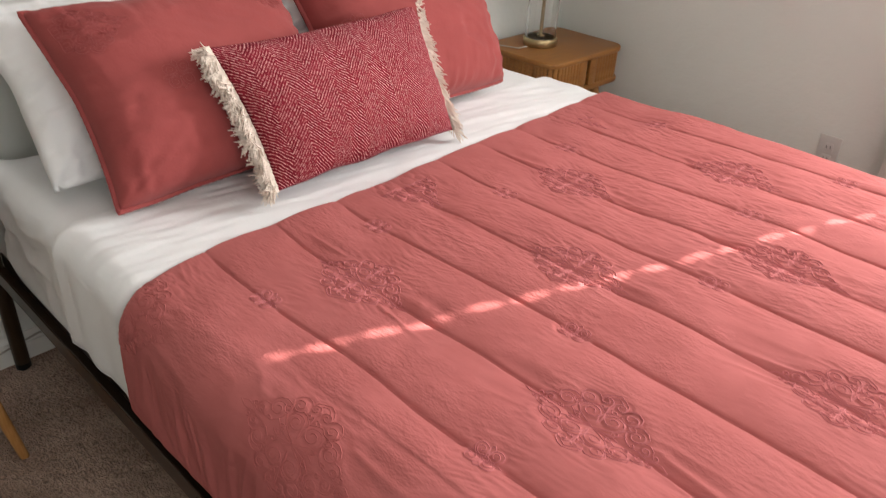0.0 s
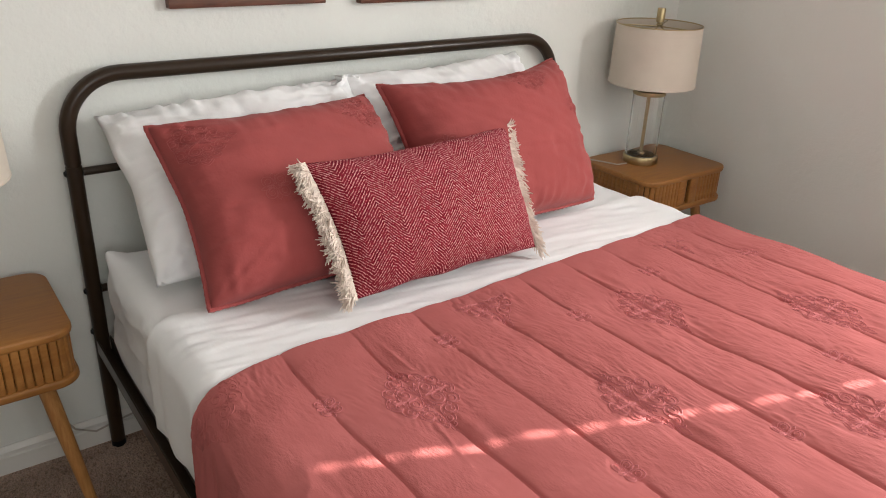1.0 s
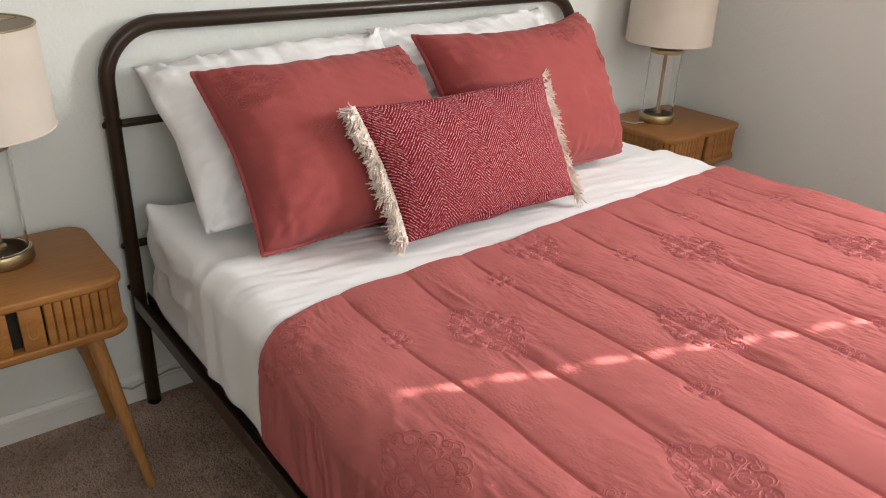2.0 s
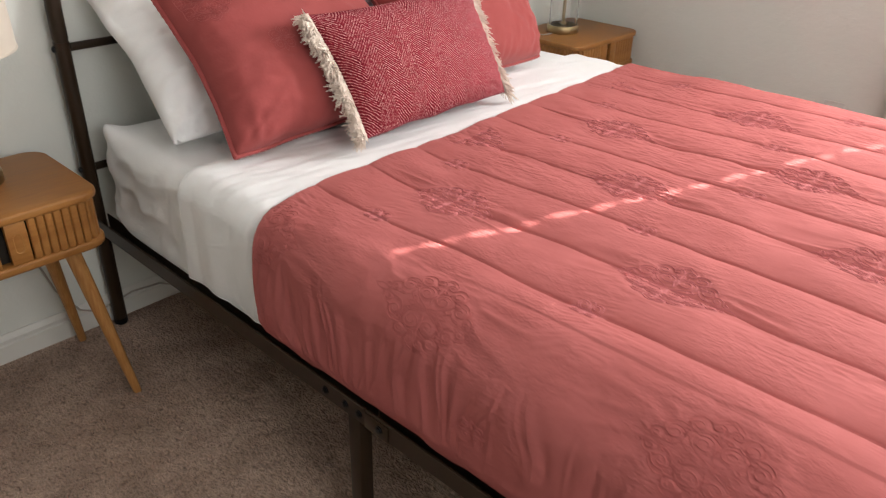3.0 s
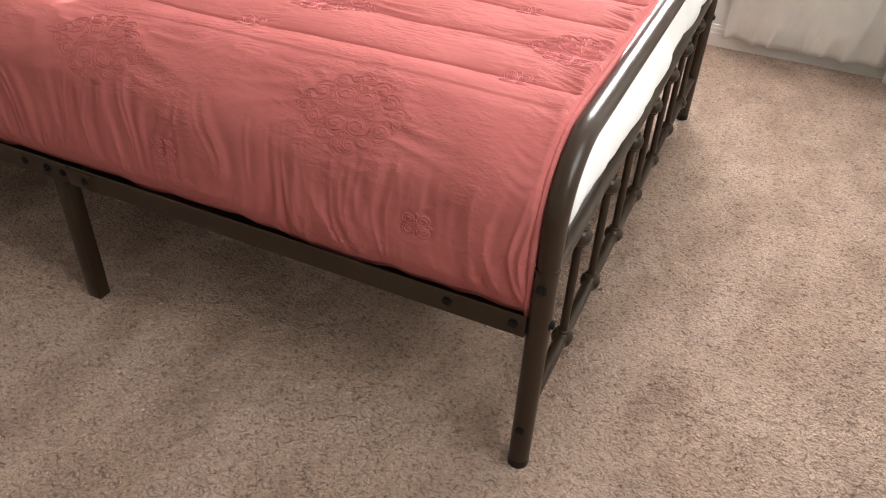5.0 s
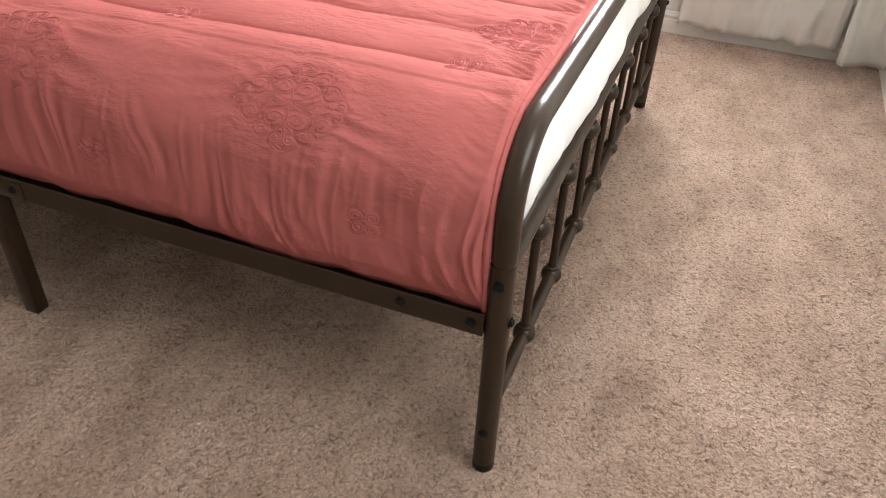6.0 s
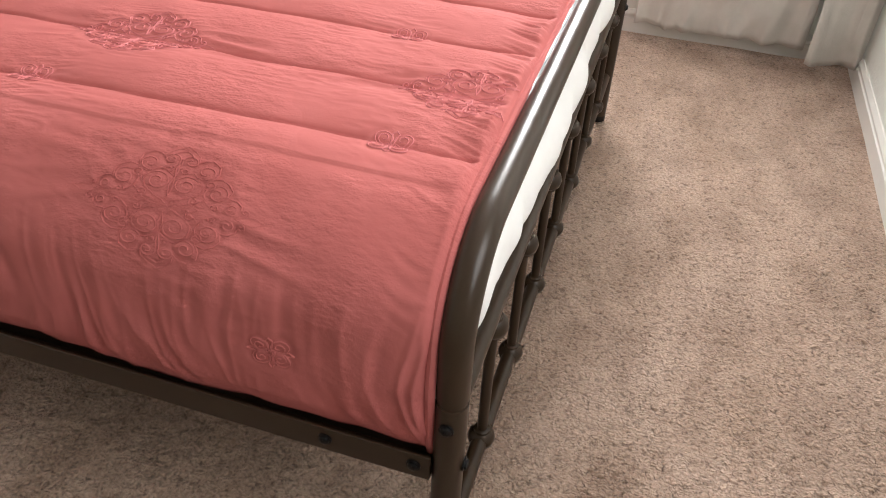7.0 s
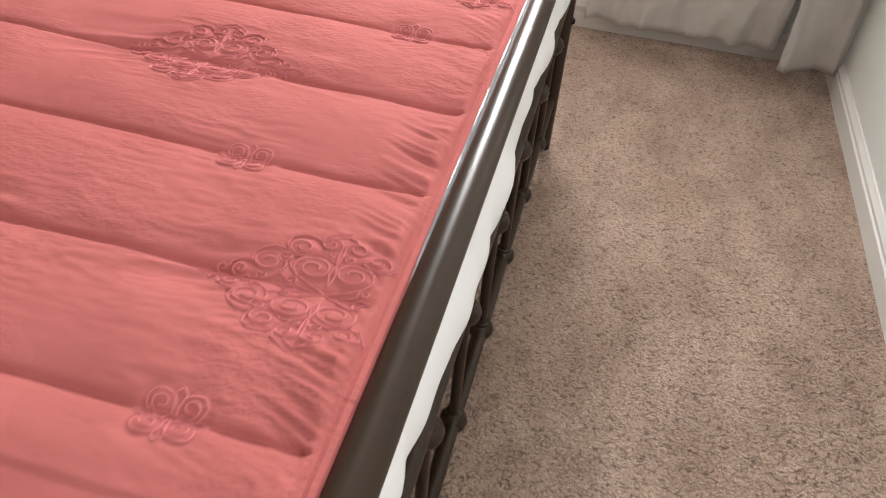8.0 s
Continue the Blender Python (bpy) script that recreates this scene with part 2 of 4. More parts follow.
class Buf:
    """Vertices and faces of one mesh part."""

    def __init__(self):
        self.v, self.f = [], []

    def add(self, verts, faces):
        o = len(self.v)
        self.v += [tuple(v) for v in verts]
        self.f += [tuple(i + o for i in f) for f in faces]
        return self

    def tube(self, pts, r, n=10, closed=False, cap=True):
        pts = [Vector(p) for p in pts]
        k = len(pts)
        rs = r if isinstance(r, (list, tuple)) else [r] * k
        ref, rings = None, []
        for i, p in enumerate(pts):
            a = pts[(i - 1) % k] if closed or i else p
            b = pts[(i + 1) % k] if closed or i < k - 1 else p
            d = (b - a).normalized()
            if ref is None:
                ref = Vector((0, 0, 1)) if abs(d.z) < 0.9 else Vector((1, 0, 0))
            u = (ref - d * ref.dot(d)).normalized()
            ref, w = u, d.cross(u)
            rings.append([p + rs[i] * (math.cos(2 * math.pi * j / n) * u + math.sin(2 * math.pi * j / n) * w) for j in range(n)])
        faces = []
        for i in range(k if closed else k - 1):
            for j in range(n):
                faces.append((i * n + j, i * n + (j + 1) % n, ((i + 1) % k) * n + (j + 1) % n, ((i + 1) % k) * n + j))
        if cap and not closed:
            faces += [tuple(range(n - 1, -1, -1)), tuple((k - 1) * n + j for j in range(n))]
        return self.add([v for ring in rings for v in ring], faces)

    def lathe(self, profile, centre=(0, 0, 0), n=32):
        c = Vector(centre)
        k = len(profile)
        verts = [c + Vector((r * math.cos(2 * math.pi * j / n), r * math.sin(2 * math.pi * j / n), z)) for r, z in profile for j in range(n)]
        faces = [(i * n + j, i * n + (j + 1) % n, (i + 1) * n + (j + 1) % n, (i + 1) * n + j) for i in range(k - 1) for j in range(n)]
        if profile[0][0] > 1e-6:
            faces.append(tuple(range(n - 1, -1, -1)))
        if profile[-1][0] > 1e-6:
            faces.append(tuple((k - 1) * n + j for j in range(n)))
        return self.add(verts, faces)

    def box(self, lo, hi, bevel=0.002):
        bm = bmesh.new()
        bmesh.ops.create_cube(bm, size=1)
        lo, hi = Vector(lo), Vector(hi)
        for v in bm.verts:
            v.co = Vector([(lo[i] + hi[i]) / 2 + v.co[i] * (hi[i] - lo[i]) for i in range(3)])
        if bevel:
            bmesh.ops.bevel(bm, geom=bm.edges[:], offset=bevel, segments=2, affect="EDGES", profile=0.5)
        bm.verts.index_update()
        self.add([v.co for v in bm.verts], [[v.index for v in f.verts] for f in bm.faces])
        bm.free()
        return self

    def slab(self, outline, z0, z1, round_=0.005, steps=3):
        """A plate with a given outline and rounded top and bottom edges."""
        k = len(outline)
        c = Vector((sum(p[0] for p in outline) / k, sum(p[1] for p in outline) / k))
        rings = []
        for i in range(steps + 1):
            a = math.pi / 2 * i / steps
            rings.append((round_ * (1 - math.sin(a)), z0 + round_ * (1 - math.cos(a))))
        rings += [(d, z1 + z0 - z) for d, z in reversed(rings)]
        verts = []
        for d, z in rings:
            for p in outline:
                q = Vector(p)
                w = (c - q).normalized()
                verts.append((q.x + w.x * d, q.y + w.y * d, z))
        faces = [(i * k + j, i * k + (j + 1) % k, (i + 1) * k + (j + 1) % k, (i + 1) * k + j) for i in range(len(rings) - 1) for j in range(k)]
        faces += [tuple(range(k - 1, -1, -1)), tuple((len(rings) - 1) * k + j for j in range(k))]
        return self.add(verts, faces)

    def mesh(self, name, material, smooth=True):
        me = mesh_of(name, self.v, self.f, material, smooth)
        if smooth:
            bm = bmesh.new()
            bm.from_mesh(me)
            bmesh.ops.recalc_face_normals(bm, faces=bm.faces[:])
            for e in bm.edges:
                if len(e.link_faces) == 2 and e.calc_face_angle(0) > radians(38):
                    e.smooth = False
            bm.to_mesh(me)
            bm.free()
        return me


def part(name, shape, material, parent, label="", smooth=True):
    """Link a Buf or a mesh as one object under a thing or a part."""
    me = shape.mesh(name, material, smooth) if isinstance(shape, Buf) else shape
    ob = new(name, me)
    ob.parent = parent
    if label:
        ob["label"] = label
    return ob


def thing(name, label, category, at=(0, 0, 0), group="", shape=None, material=None, kind=""):
    ob = new(name, shape.mesh(name, material) if isinstance(shape, Buf) else shape)
    ob.location = at
    return tagged(ob, label, category, group, kind)


def grid_faces(nu, nv, offset=0):
    return [(offset + i * nv + j, offset + i * nv + j + 1, offset + (i + 1) * nv + j + 1, offset + (i + 1) * nv + j) for i in range(nu - 1) for j in range(nv - 1)]


def smoothstep(a, b, x):
    t = np.clip((x - a) / (b - a), 0, 1)
    return t * t * (3 - 2 * t)


def soft_noise(u, v, seed, cells):
    """Smooth value noise on arrays, in cells per unit."""
    rng = np.random.RandomState(seed)
    table = rng.rand(64, 64)
    x, y = u * cells[0] + 17.3, v * cells[1] + 9.1
    i, j = np.floor(x).astype(int), np.floor(y).astype(int)
    a, b = x - i, y - j
    a, b = a * a * (3 - 2 * a), b * b * (3 - 2 * b)
    g = lambda p, q: table[p % 64, q % 64]
    return (g(i, j) * (1 - a) * (1 - b) + g(i + 1, j) * a * (1 - b) + g(i, j + 1) * (1 - a) * b + g(i + 1, j + 1) * a * b) * 2 - 1


# ---- room: head wall at y 0.036, east wall at x 2.25, south wall at y -2.849 ----
HEAD_Y, EAST_X, SOUTH_Y, WEST_X, TOP_Z = 0.036, 2.250, -2.849, -3.30, 2.44
T = 0.14


def wall(name, label, pieces):
    b = Buf()
    for lo, hi in pieces:
        b.box(lo, hi, 0)
    return thing(name, label, "wall", shape=b, material=wall_paint, kind="structure")


wall("wall_north", "warm white textured plaster wall behind the headboard", [((WEST_X - T, HEAD_Y, 0), (EAST_X + T, HEAD_Y + T, TOP_Z))])
# opening for an unseen window, made up to hold the fill lamp
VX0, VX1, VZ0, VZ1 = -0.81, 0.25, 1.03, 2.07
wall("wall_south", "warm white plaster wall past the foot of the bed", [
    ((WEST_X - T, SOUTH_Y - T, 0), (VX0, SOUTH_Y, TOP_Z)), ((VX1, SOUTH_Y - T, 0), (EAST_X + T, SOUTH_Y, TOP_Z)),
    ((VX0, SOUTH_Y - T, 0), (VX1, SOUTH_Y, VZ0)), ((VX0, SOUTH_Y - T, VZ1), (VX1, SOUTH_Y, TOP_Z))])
WY0, WY1, WZ0, WZ1 = -2.46, -1.40, 0.88, 1.92
wall("wall_east", "warm white plaster wall with a window opening", [
    ((EAST_X, SOUTH_Y, 0), (EAST_X + T, WY0, TOP_Z)), ((EAST_X, WY1, 0), (EAST_X + T, HEAD_Y, TOP_Z)),
    ((EAST_X, WY0, 0), (EAST_X + T, WY1, WZ0)), ((EAST_X, WY0, WZ1), (EAST_X + T, WY1, TOP_Z))])
wall("wall_west", "warm white plaster wall of the far side of the room", [((WEST_X - T, SOUTH_Y, 0), (WEST_X, HEAD_Y, TOP_Z))])
thing("ceiling", "plain white textured ceiling", "ceiling", shape=Buf().box((WEST_X - T, SOUTH_Y - T, TOP_Z), (EAST_X + T, HEAD_Y + T, TOP_Z + 0.1), 0), material=ceiling_paint, kind="structure")
thing("ground", "bare soil outside the house", "ground", shape=Buf().box((-60, -60, -0.5), (60, 60, -0.3), 0), material=Mat("outdoor_soil", (0.16, 0.14, 0.11), 0.9), kind="structure")


def carpet():
    xs = np.concatenate([np.arange(WEST_X, -1.0, 0.03), np.arange(-1.0, EAST_X + 0.001, 0.0058)])
    ys = np.arange(SOUTH_Y, HEAD_Y + 0.001, 0.0058)
    X, Y = np.meshgrid(xs, ys, indexing="ij")
    Z = 0.005 + 0.0022 * soft_noise(X, Y, 3, (5, 7))
    lean = X + 0.25 * Y + 0.010 * soft_noise(X, Y, 5, (22, 22))
    tufts = 0.45 * (np.random.RandomState(8).rand(*X.shape) - 0.5) - 0.55 * np.clip(soft_noise(lean, Y, 6, (83, 47)) - 0.05, 0, 1)
    rim = smoothstep(0.012, 0.05, np.minimum(np.minimum(EAST_X - X, X - WEST_X), np.minimum(HEAD_Y - Y, Y - SOUTH_Y)))
    Z += np.where(X > -1.0, 0.0095, 0.002) * tufts * rim
    v = np.stack([X, Y, Z], -1).reshape(-1, 3)
    n = len(v)
    base = [(WEST_X, SOUTH_Y, -0.3), (WEST_X, HEAD_Y, -0.3), (EAST_X, HEAD_Y, -0.3), (EAST_X, SOUTH_Y, -0.3)]
    me = mesh_of("floor", list(v) + base, [f[::-1] for f in grid_faces(len(xs), len(ys))] + [(n, n + 1, n + 2, n + 3)], carpet_mat)
    tagged(new("floor", me), "beige cut-pile carpet with brushed patches", "carpet", kind="structure")


carpet()


def skirting(name, a, b, inward):
    """A baseboard with a stepped, rounded top, from a to b."""
    prof = [(0, 0), (0.014, 0), (0.014, 0.056), (0.0095, 0.059), (0.0095, 0.065), (0.0125, 0.068), (0.0125, 0.073), (0.006, 0.081), (0.004, 0.086), (0, 0.087)]
    a, b, w = Vector(a), Vector(b), Vector(inward)
    k = len(prof)
    verts = [p + w * d + Vector((0, 0, z)) for p in (a, b) for d, z in prof]
    faces = [(i, (i + 1) % k, k + (i + 1) % k, k + i) for i in range(k)] + [tuple(range(k)), tuple(range(2 * k - 1, k - 1, -1))]
    thing(name, "white painted wooden baseboard along the carpet", "baseboard", shape=Buf().add(verts, faces), material=trim_paint, kind="structure")


skirting("baseboard_north", (WEST_X, HEAD_Y, 0), (EAST_X, HEAD_Y, 0), (0, -1, 0))
skirting("baseboard_east", (EAST_X, SOUTH_Y + 0.013, 0), (EAST_X, HEAD_Y - 0.013, 0), (-1, 0, 0))
skirting("baseboard_south", (WEST_X, SOUTH_Y, 0), (EAST_X - 0.0005, SOUTH_Y, 0), (0, 1, 0))
skirting("baseboard_west", (WEST_X, SOUTH_Y + 0.013, 0), (WEST_X, HEAD_Y - 0.013, 0), (1, 0, 0))


def window(name, x0, x1, y0, y1, z0, z1, label):
    root = thing(name, label, "window", kind="structure")
    w = 0.045
    part("window_frame", Buf().box((x0, y0, z0), (x1, y0 + w, z1)).box((x0, y1 - w, z0), (x1, y1, z1)).box((x0, y0 + w, z0), (x1, y1 - w, z0 + w)).box((x0, y0 + w, z1 - w), (x1, y1 - w, z1)), vinyl, root)
    pane = part("pane", Buf().box(((x0 + x1) / 2 - 0.003, y0 + w, z0 + w), ((x0 + x1) / 2 + 0.003, y1 - w, z1 - w), 0), glass, root)
    pane.visible_shadow = False
    return root


window("window_1", 2.335, 2.375, WY0, WY1, WZ0, WZ1, "white vinyl window behind closed blinds")
# unseen window added round the south fill lamp
window("fill_window", SOUTH_Y - 0.13, SOUTH_Y - 0.09, -VX1, -VX0, VZ0, VZ1, "unseen white vinyl window added for the fill lamp").rotation_euler = (0, 0, radians(90))


def blinds(WY0, WY1, WZ0, WZ1, slit):
    """Closed white slats; the lift cord's slots let the row of sunbeams through."""
    root = thing("window_blind", "white slatted blind closed across the window", "blind", (0, 0, 0), "closed window blinds")
    half, tilt, SLOT = 0.0125, radians(66), 0.0185
    c, s = -math.cos(tilt), math.sin(tilt)
    x0, pitch = 2.297, 0.045
    part("headrail", Buf().box((2.270, WY0 + 0.01, WZ1 - 0.022), (2.325, WY1 - 0.01, WZ1 - 0.002)), blind_mat, root)
    part("bottom_rail", Buf().box((2.280, WY0 + 0.01, WZ0 + 0.004), (2.315, WY1 - 0.01, WZ0 + 0.024)), blind_mat, root)

    def plate(b, corners):
        """A thin piece of a slat from its four corners (y, distance along the slat)."""
        d = Vector((c, 0, s))
        n = Vector((-s, 0, c)) * 0.0014
        p = [Vector((0, y, 0)) + d * a + n * g for g in (-1, 1) for y, a in corners]
        b.add(p, [(3, 2, 1, 0), (4, 5, 6, 7), (0, 1, 5, 4), (1, 2, 6, 5), (2, 3, 7, 6), (3, 0, 4, 7)])

    b = Buf()
    y0, y1 = WY0 + 0.015, WY1 - 0.015
    plate(b, ((y0, -0.025), (slit - half, -0.025), (slit - half, 0.025), (y0, 0.025)))
    plate(b, ((slit + half, -0.025), (y1, -0.025), (y1, 0.025), (slit + half, 0.025)))
    # oval cord slot between the two halves
    w = [(-half, 0.0035), (-half * 0.62, 0.0125), (-half * 0.2, SLOT), (half * 0.2, SLOT), (half * 0.62, 0.0125), (half, 0.0035)]
    for (ya, la), (yb, lb) in zip(w, w[1:]):
        plate(b, ((slit + ya, -0.025), (slit + yb, -0.025), (slit + yb, -lb), (slit + ya, -la)))
        plate(b, ((slit + ya, la), (slit + yb, lb), (slit + yb, 0.025), (slit + ya, 0.025)))
    me = b.mesh("slat", blind_mat, False)
    z = WZ0 + 0.056
    while z < WZ1 - 0.03:
        ob = part("slat", me, blind_mat, root)
        ob.location = (x0, 0, z)
        z += pitch
    return root


blinds(WY0, WY1, WZ0, WZ1, -1.919)
# unseen blind, added to keep direct sun out of the fill window
fill_blind = blinds(VX0, VX1, VZ0, VZ1, -0.28)
fill_blind.rotation_euler, fill_blind.location = (0, 0, radians(-90)), (0, SOUTH_Y + EAST_X, 0)


def curtain(y0, y1, x0, z0, z1, folds, depth, seed, label, pinch=0.0):
    """A gathered panel: folds along y that change towards the hem."""
    nu, nv = 150, 90
    u, v = np.meshgrid(np.linspace(0, 1, nu), np.linspace(0, 1, nv), indexing="ij")
    phase = 2 * np.pi * folds * u + 1.3 * soft_noise(u, v, seed, (3, 1.5)) + 0.8 * v * np.sin(5 * u)
    amp = depth * (0.55 + 0.45 * soft_noise(u, v, seed + 1, (4, 1)))
    X = x0 - amp * np.sin(phase) - 0.010 * soft_noise(u, v, seed + 2, (14 * (y1 - y0), 7)) - 0.0025 * soft_noise(u, v, seed + 3, (40 * (y1 - y0), 11)) - 0.020 * smoothstep(0.3, 0.0, v) * (0.5 - np.abs(soft_noise(u + 0.5 * v, v, seed + 7, (20 * (y1 - y0), 9))))
    hem = smoothstep(0.10, 0.0, v)
    X -= hem * 0.020 * soft_noise(u, v, seed + 4, (24 * (y1 - y0), 4))
    ymid = (y0 + y1) / 2
    Y = ymid + (y0 + (y1 - y0) * u - ymid) * (1 - pinch * smoothstep(0.0, 0.6, v))
    Z = z0 + (z1 - z0) * v + hem * (0.014 * soft_noise(u, v, seed + 5, (9 * (y1 - y0), 1)) + 0.014 * np.abs(soft_noise(u, v, seed + 6, (20 * (y1 - y0), 1))))
    front = np.stack([X, Y, Z], -1).reshape(-1, 3)
    back = front + np.array([0.003, 0, 0])
    n = nu * nv
    faces = [f for f in grid_faces(nu, nv)] + [f[::-1] for f in grid_faces(nu, nv, n)]
    for i in range(nu - 1):
        faces.append((i * nv, (i + 1) * nv, n + (i + 1) * nv, n + i * nv))
    for j in range(nv - 1):
        faces.append((j + 1, j, n + j, n + j + 1))
        k = (nu - 1) * nv
        faces.append((k + j, k + j + 1, n + k + j + 1, n + k + j))
    me = mesh_of("curtain", np.vstack([front, back]), faces, curtain_cloth)
    return tagged(new("curtain", me), label, "curtain", "window curtains")


curtain(-1.64, -1.335, 2.185, 0.06, 2.13, 2.5, 0.034, 11, "off-white gathered curtain panel beside the window", 0.1)
curtain(-2.67, -2.10, 2.172, 0.052, 2.13, 1.7, 0.016, 21, "off-white curtain panel hanging just above the baseboard", 0.15)
curtain(-2.843, -2.67, 2.112, 0.034, 2.13, 1.2, 0.028, 31, "off-white curtain panel gathered into the room corner")


def curtain_rod():
    root = thing("curtain_rod", "dark metal curtain rod above the window", "curtain rod")
    part("rod", Buf().tube([(2.16, -2.84, 2.135), (2.16, -1.2, 2.135)], 0.0095, 14), bronze, root)
    for y in (-2.0, -1.25):
        part("bracket", Buf().tube([(2.16, y, 2.135), (EAST_X, y, 2.135)], 0.006, 10), bronze, root)


curtain_rod()


def outlet():
    root = thing("wall_outlet", "white double wall outlet with cover plate", "outlet", (EAST_X, -1.152, 0.397))
    part("cover_plate", Buf().box((-0.006, -0.036, -0.058), (0, 0.036, 0.058), 0.003), white_plastic, root)
    for z in (-0.02, 0.02):
        s = part("socket", Buf().box((-0.0085, -0.015, z - 0.014), (-0.0055, 0.015, z + 0.014), 0.001), white_plastic, root)
        for y in (-0.006, 0.006):
            part("slot", Buf().box((-0.0092, y - 0.0012, z - 0.004), (-0.0083, y + 0.0012, z + 0.006), 0), dark_slot, s)


outlet()


def picture(x0, x1, z0, label):
    root = thing("picture_frame", label, "picture", ((x0 + x1) / 2, HEAD_Y, z0), "pictures above the bed")
    w, h, t = (x1 - x0) / 2, 0.55, 0.022
    f = Buf().box((-w, -0.028, 0), (w, 0, t)).box((-w, -0.028, h - t), (w, 0, h)).box((-w, -0.028, t), (-w + t, 0, h - t)).box((w - t, -0.028, t), (w, 0, h - t))
    part("frame", f, walnut, root)
    part("print", Buf().box((-w + t, -0.012, t), (w - t, 0, h - t), 0), paper, root, "plain pale print")


picture(0.272, 0.698, 1.182, "walnut framed picture hung above the headboard")
picture(0.808, 1.243, 1.176, "walnut framed picture hung above the headboard")

# ---- bed frame ----
HX0, HX1, FX0, FX1, FY = 0.001, 1.564, 0.0, 1.540, -2.08


def arch(x0, x1, y, top, radius, r, z_from):
    pts = [(x0, y, z_from)]
    for cx, a0 in ((x0 + radius, 180), (x1 - radius, 90)):
        for i in range(13):
            a = radians(a0 - 90 * i / 12)
            pts.append((cx + radius * math.cos(a), y, top - radius + radius * math.sin(a)))
    pts.append((x1, y, z_from))
    return Buf().tube(pts, r, 20)


def bolt(parent, at, out, r=0.0068):
    """A domed bolt head with a washer and a hex recess, pointing along out."""
    o = Vector(out)
    p = Vector(at)
    b = Buf().tube([p, p + o * 0.0016, p + o * 0.0018, p + o * 0.0045, p + o * 0.0058, p + o * 0.0060, p + o * 0.0045], [r * 1.35, r * 1.35, r, r * 0.95, r * 0.6, r * 0.42, r * 0.40], 14)
    part("bolt", b, bolt_black, parent, "black steel bolt")


def bed_frame():
    bed = thing("bed_frame", "dark bronze metal bed frame with arched head and foot", "bed frame")
    R = 0.019
    head = part("headboard", arch(HX0, HX1, 0.0, 1.043, 0.135, R, 0.835), bronze, bed)
    for x in (HX0, HX1):
        post = part("head_post", Buf().tube([(x, 0, 0.012), (x, 0, 0.828), (x, 0, 0.8285), (x, 0, 0.836)], [R, R, R * 0.92, R * 0.92], 20), bronze, head)
        part("foot_cap", Buf().lathe([(R * 0.7, 0), (R * 1.0, 0.003), (R * 1.02, 0.010), (R * 1.0, 0.021)], (x, 0, 0), 20), bolt_black, head)
        side = -1 if x < 0.5 else 1
        for z in (0.812, 0.494, 0.375):
            bolt(head, (x + side * R * 0.98, 0, z), (side, 0, 0))
    for z in (0.812, 0.494):
        part("crossbar", Buf().tube([(HX0 + R, 0, z), (HX1 - R, 0, z)], 0.0105, 12), bronze, head)
    foot = part("footboard", arch(FX0, FX1, FY, 0.634, 0.115, R, 0.458), bronze, bed)
    for x in (FX0, FX1):
        part("foot_post", Buf().tube([(x, FY, 0.020), (x, FY, 0.450), (x, FY, 0.4505), (x, FY, 0.4575), (x, FY, 0.4580)], [R, R, R * 0.9, R * 0.9, R], 20), bronze, foot)
        part("foot_cap", Buf().lathe([(R * 0.7, 0), (R * 1.0, 0.003), (R * 1.02, 0.010), (R * 1.0, 0.021)], (x, FY, 0), 20), bolt_black, foot)
        side = -1 if x < 0.5 else 1
        for z in (0.421, 0.105):
            bolt(foot, (x + side * R * 0.98, FY, z), (side, 0, 0))
        bolt(foot, (x, FY - R, 0.345), (0, -1, 0))
    for z, name in ((0.425, "upper_bar"), (0.146, "lower_bar")):
        part(name, Buf().tube([(FX0 + R, FY, z), (FX1 - R, FY, z)], 0.0125, 14), bronze, foot)
    for k in range(7):
        x = 0.768 + 0.1895 * (k - 3)
        sp = part("spindle", Buf().tube([(x, FY, 0.146), (x, FY, 0.425)], 0.0082, 12), bronze, foot)
        for z in (0.146, 0.383):
            prof = [(0.0085, -0.021), (0.0125, -0.019), (0.0130, -0.015), (0.0190, -0.010), (0.0215, 0), (0.0190, 0.010), (0.0130, 0.015), (0.0125, 0.019), (0.0085, 0.021)]
            part("knob", Buf().lathe(prof, (x, FY, z), 18), bronze, sp)
    for x, side in ((-0.016, 1), (1.556, -1)):
        # angle-section rail in two lengths joined at the middle leg
        for y0, y1 in ((-1.118, -0.018), (-2.062, -1.122)):
            prof = [(0, 0), (0.034, 0), (0.034, 0.004), (0.004, 0.004), (0.004, 0.0400), (0.003, 0.0410), (0.001, 0.0410), (0, 0.0400)]
            k = len(prof)
            verts = [(x + side * q, y, 0.316 + z) for y in (y0, y1) for q, z in prof]
            faces = [(i, (i + 1) % k, k + (i + 1) % k, k + i) for i in range(k)] + [tuple(range(k)), tuple(range(2 * k - 1, k - 1, -1))]
            part("side_rail", Buf().add(verts, faces), bronze, bed)
            # added dark plate, standing in for the shadow between rail and mattress
            a, c = sorted((x + side * 0.034, x + side * 0.037))
            part("gap_shade_plate", Buf().box((a, y0, 0.317), (c, y1, 0.3605), 0.0008), bronze, bed)
        a, b = sorted((x + side * 0.004, x + side * 0.036))
        leg = part("middle_leg", Buf().box((a, -1.098, 0.004), (b, -1.064, 0.316), 0.003), bronze, bed)
        a, b = sorted((x - side * 0.003, x + side * 0.001))
        part("joint_plate", Buf().box((a, -1.185, 0.316), (b, -1.121, 0.352), 0.001), bronze, leg)
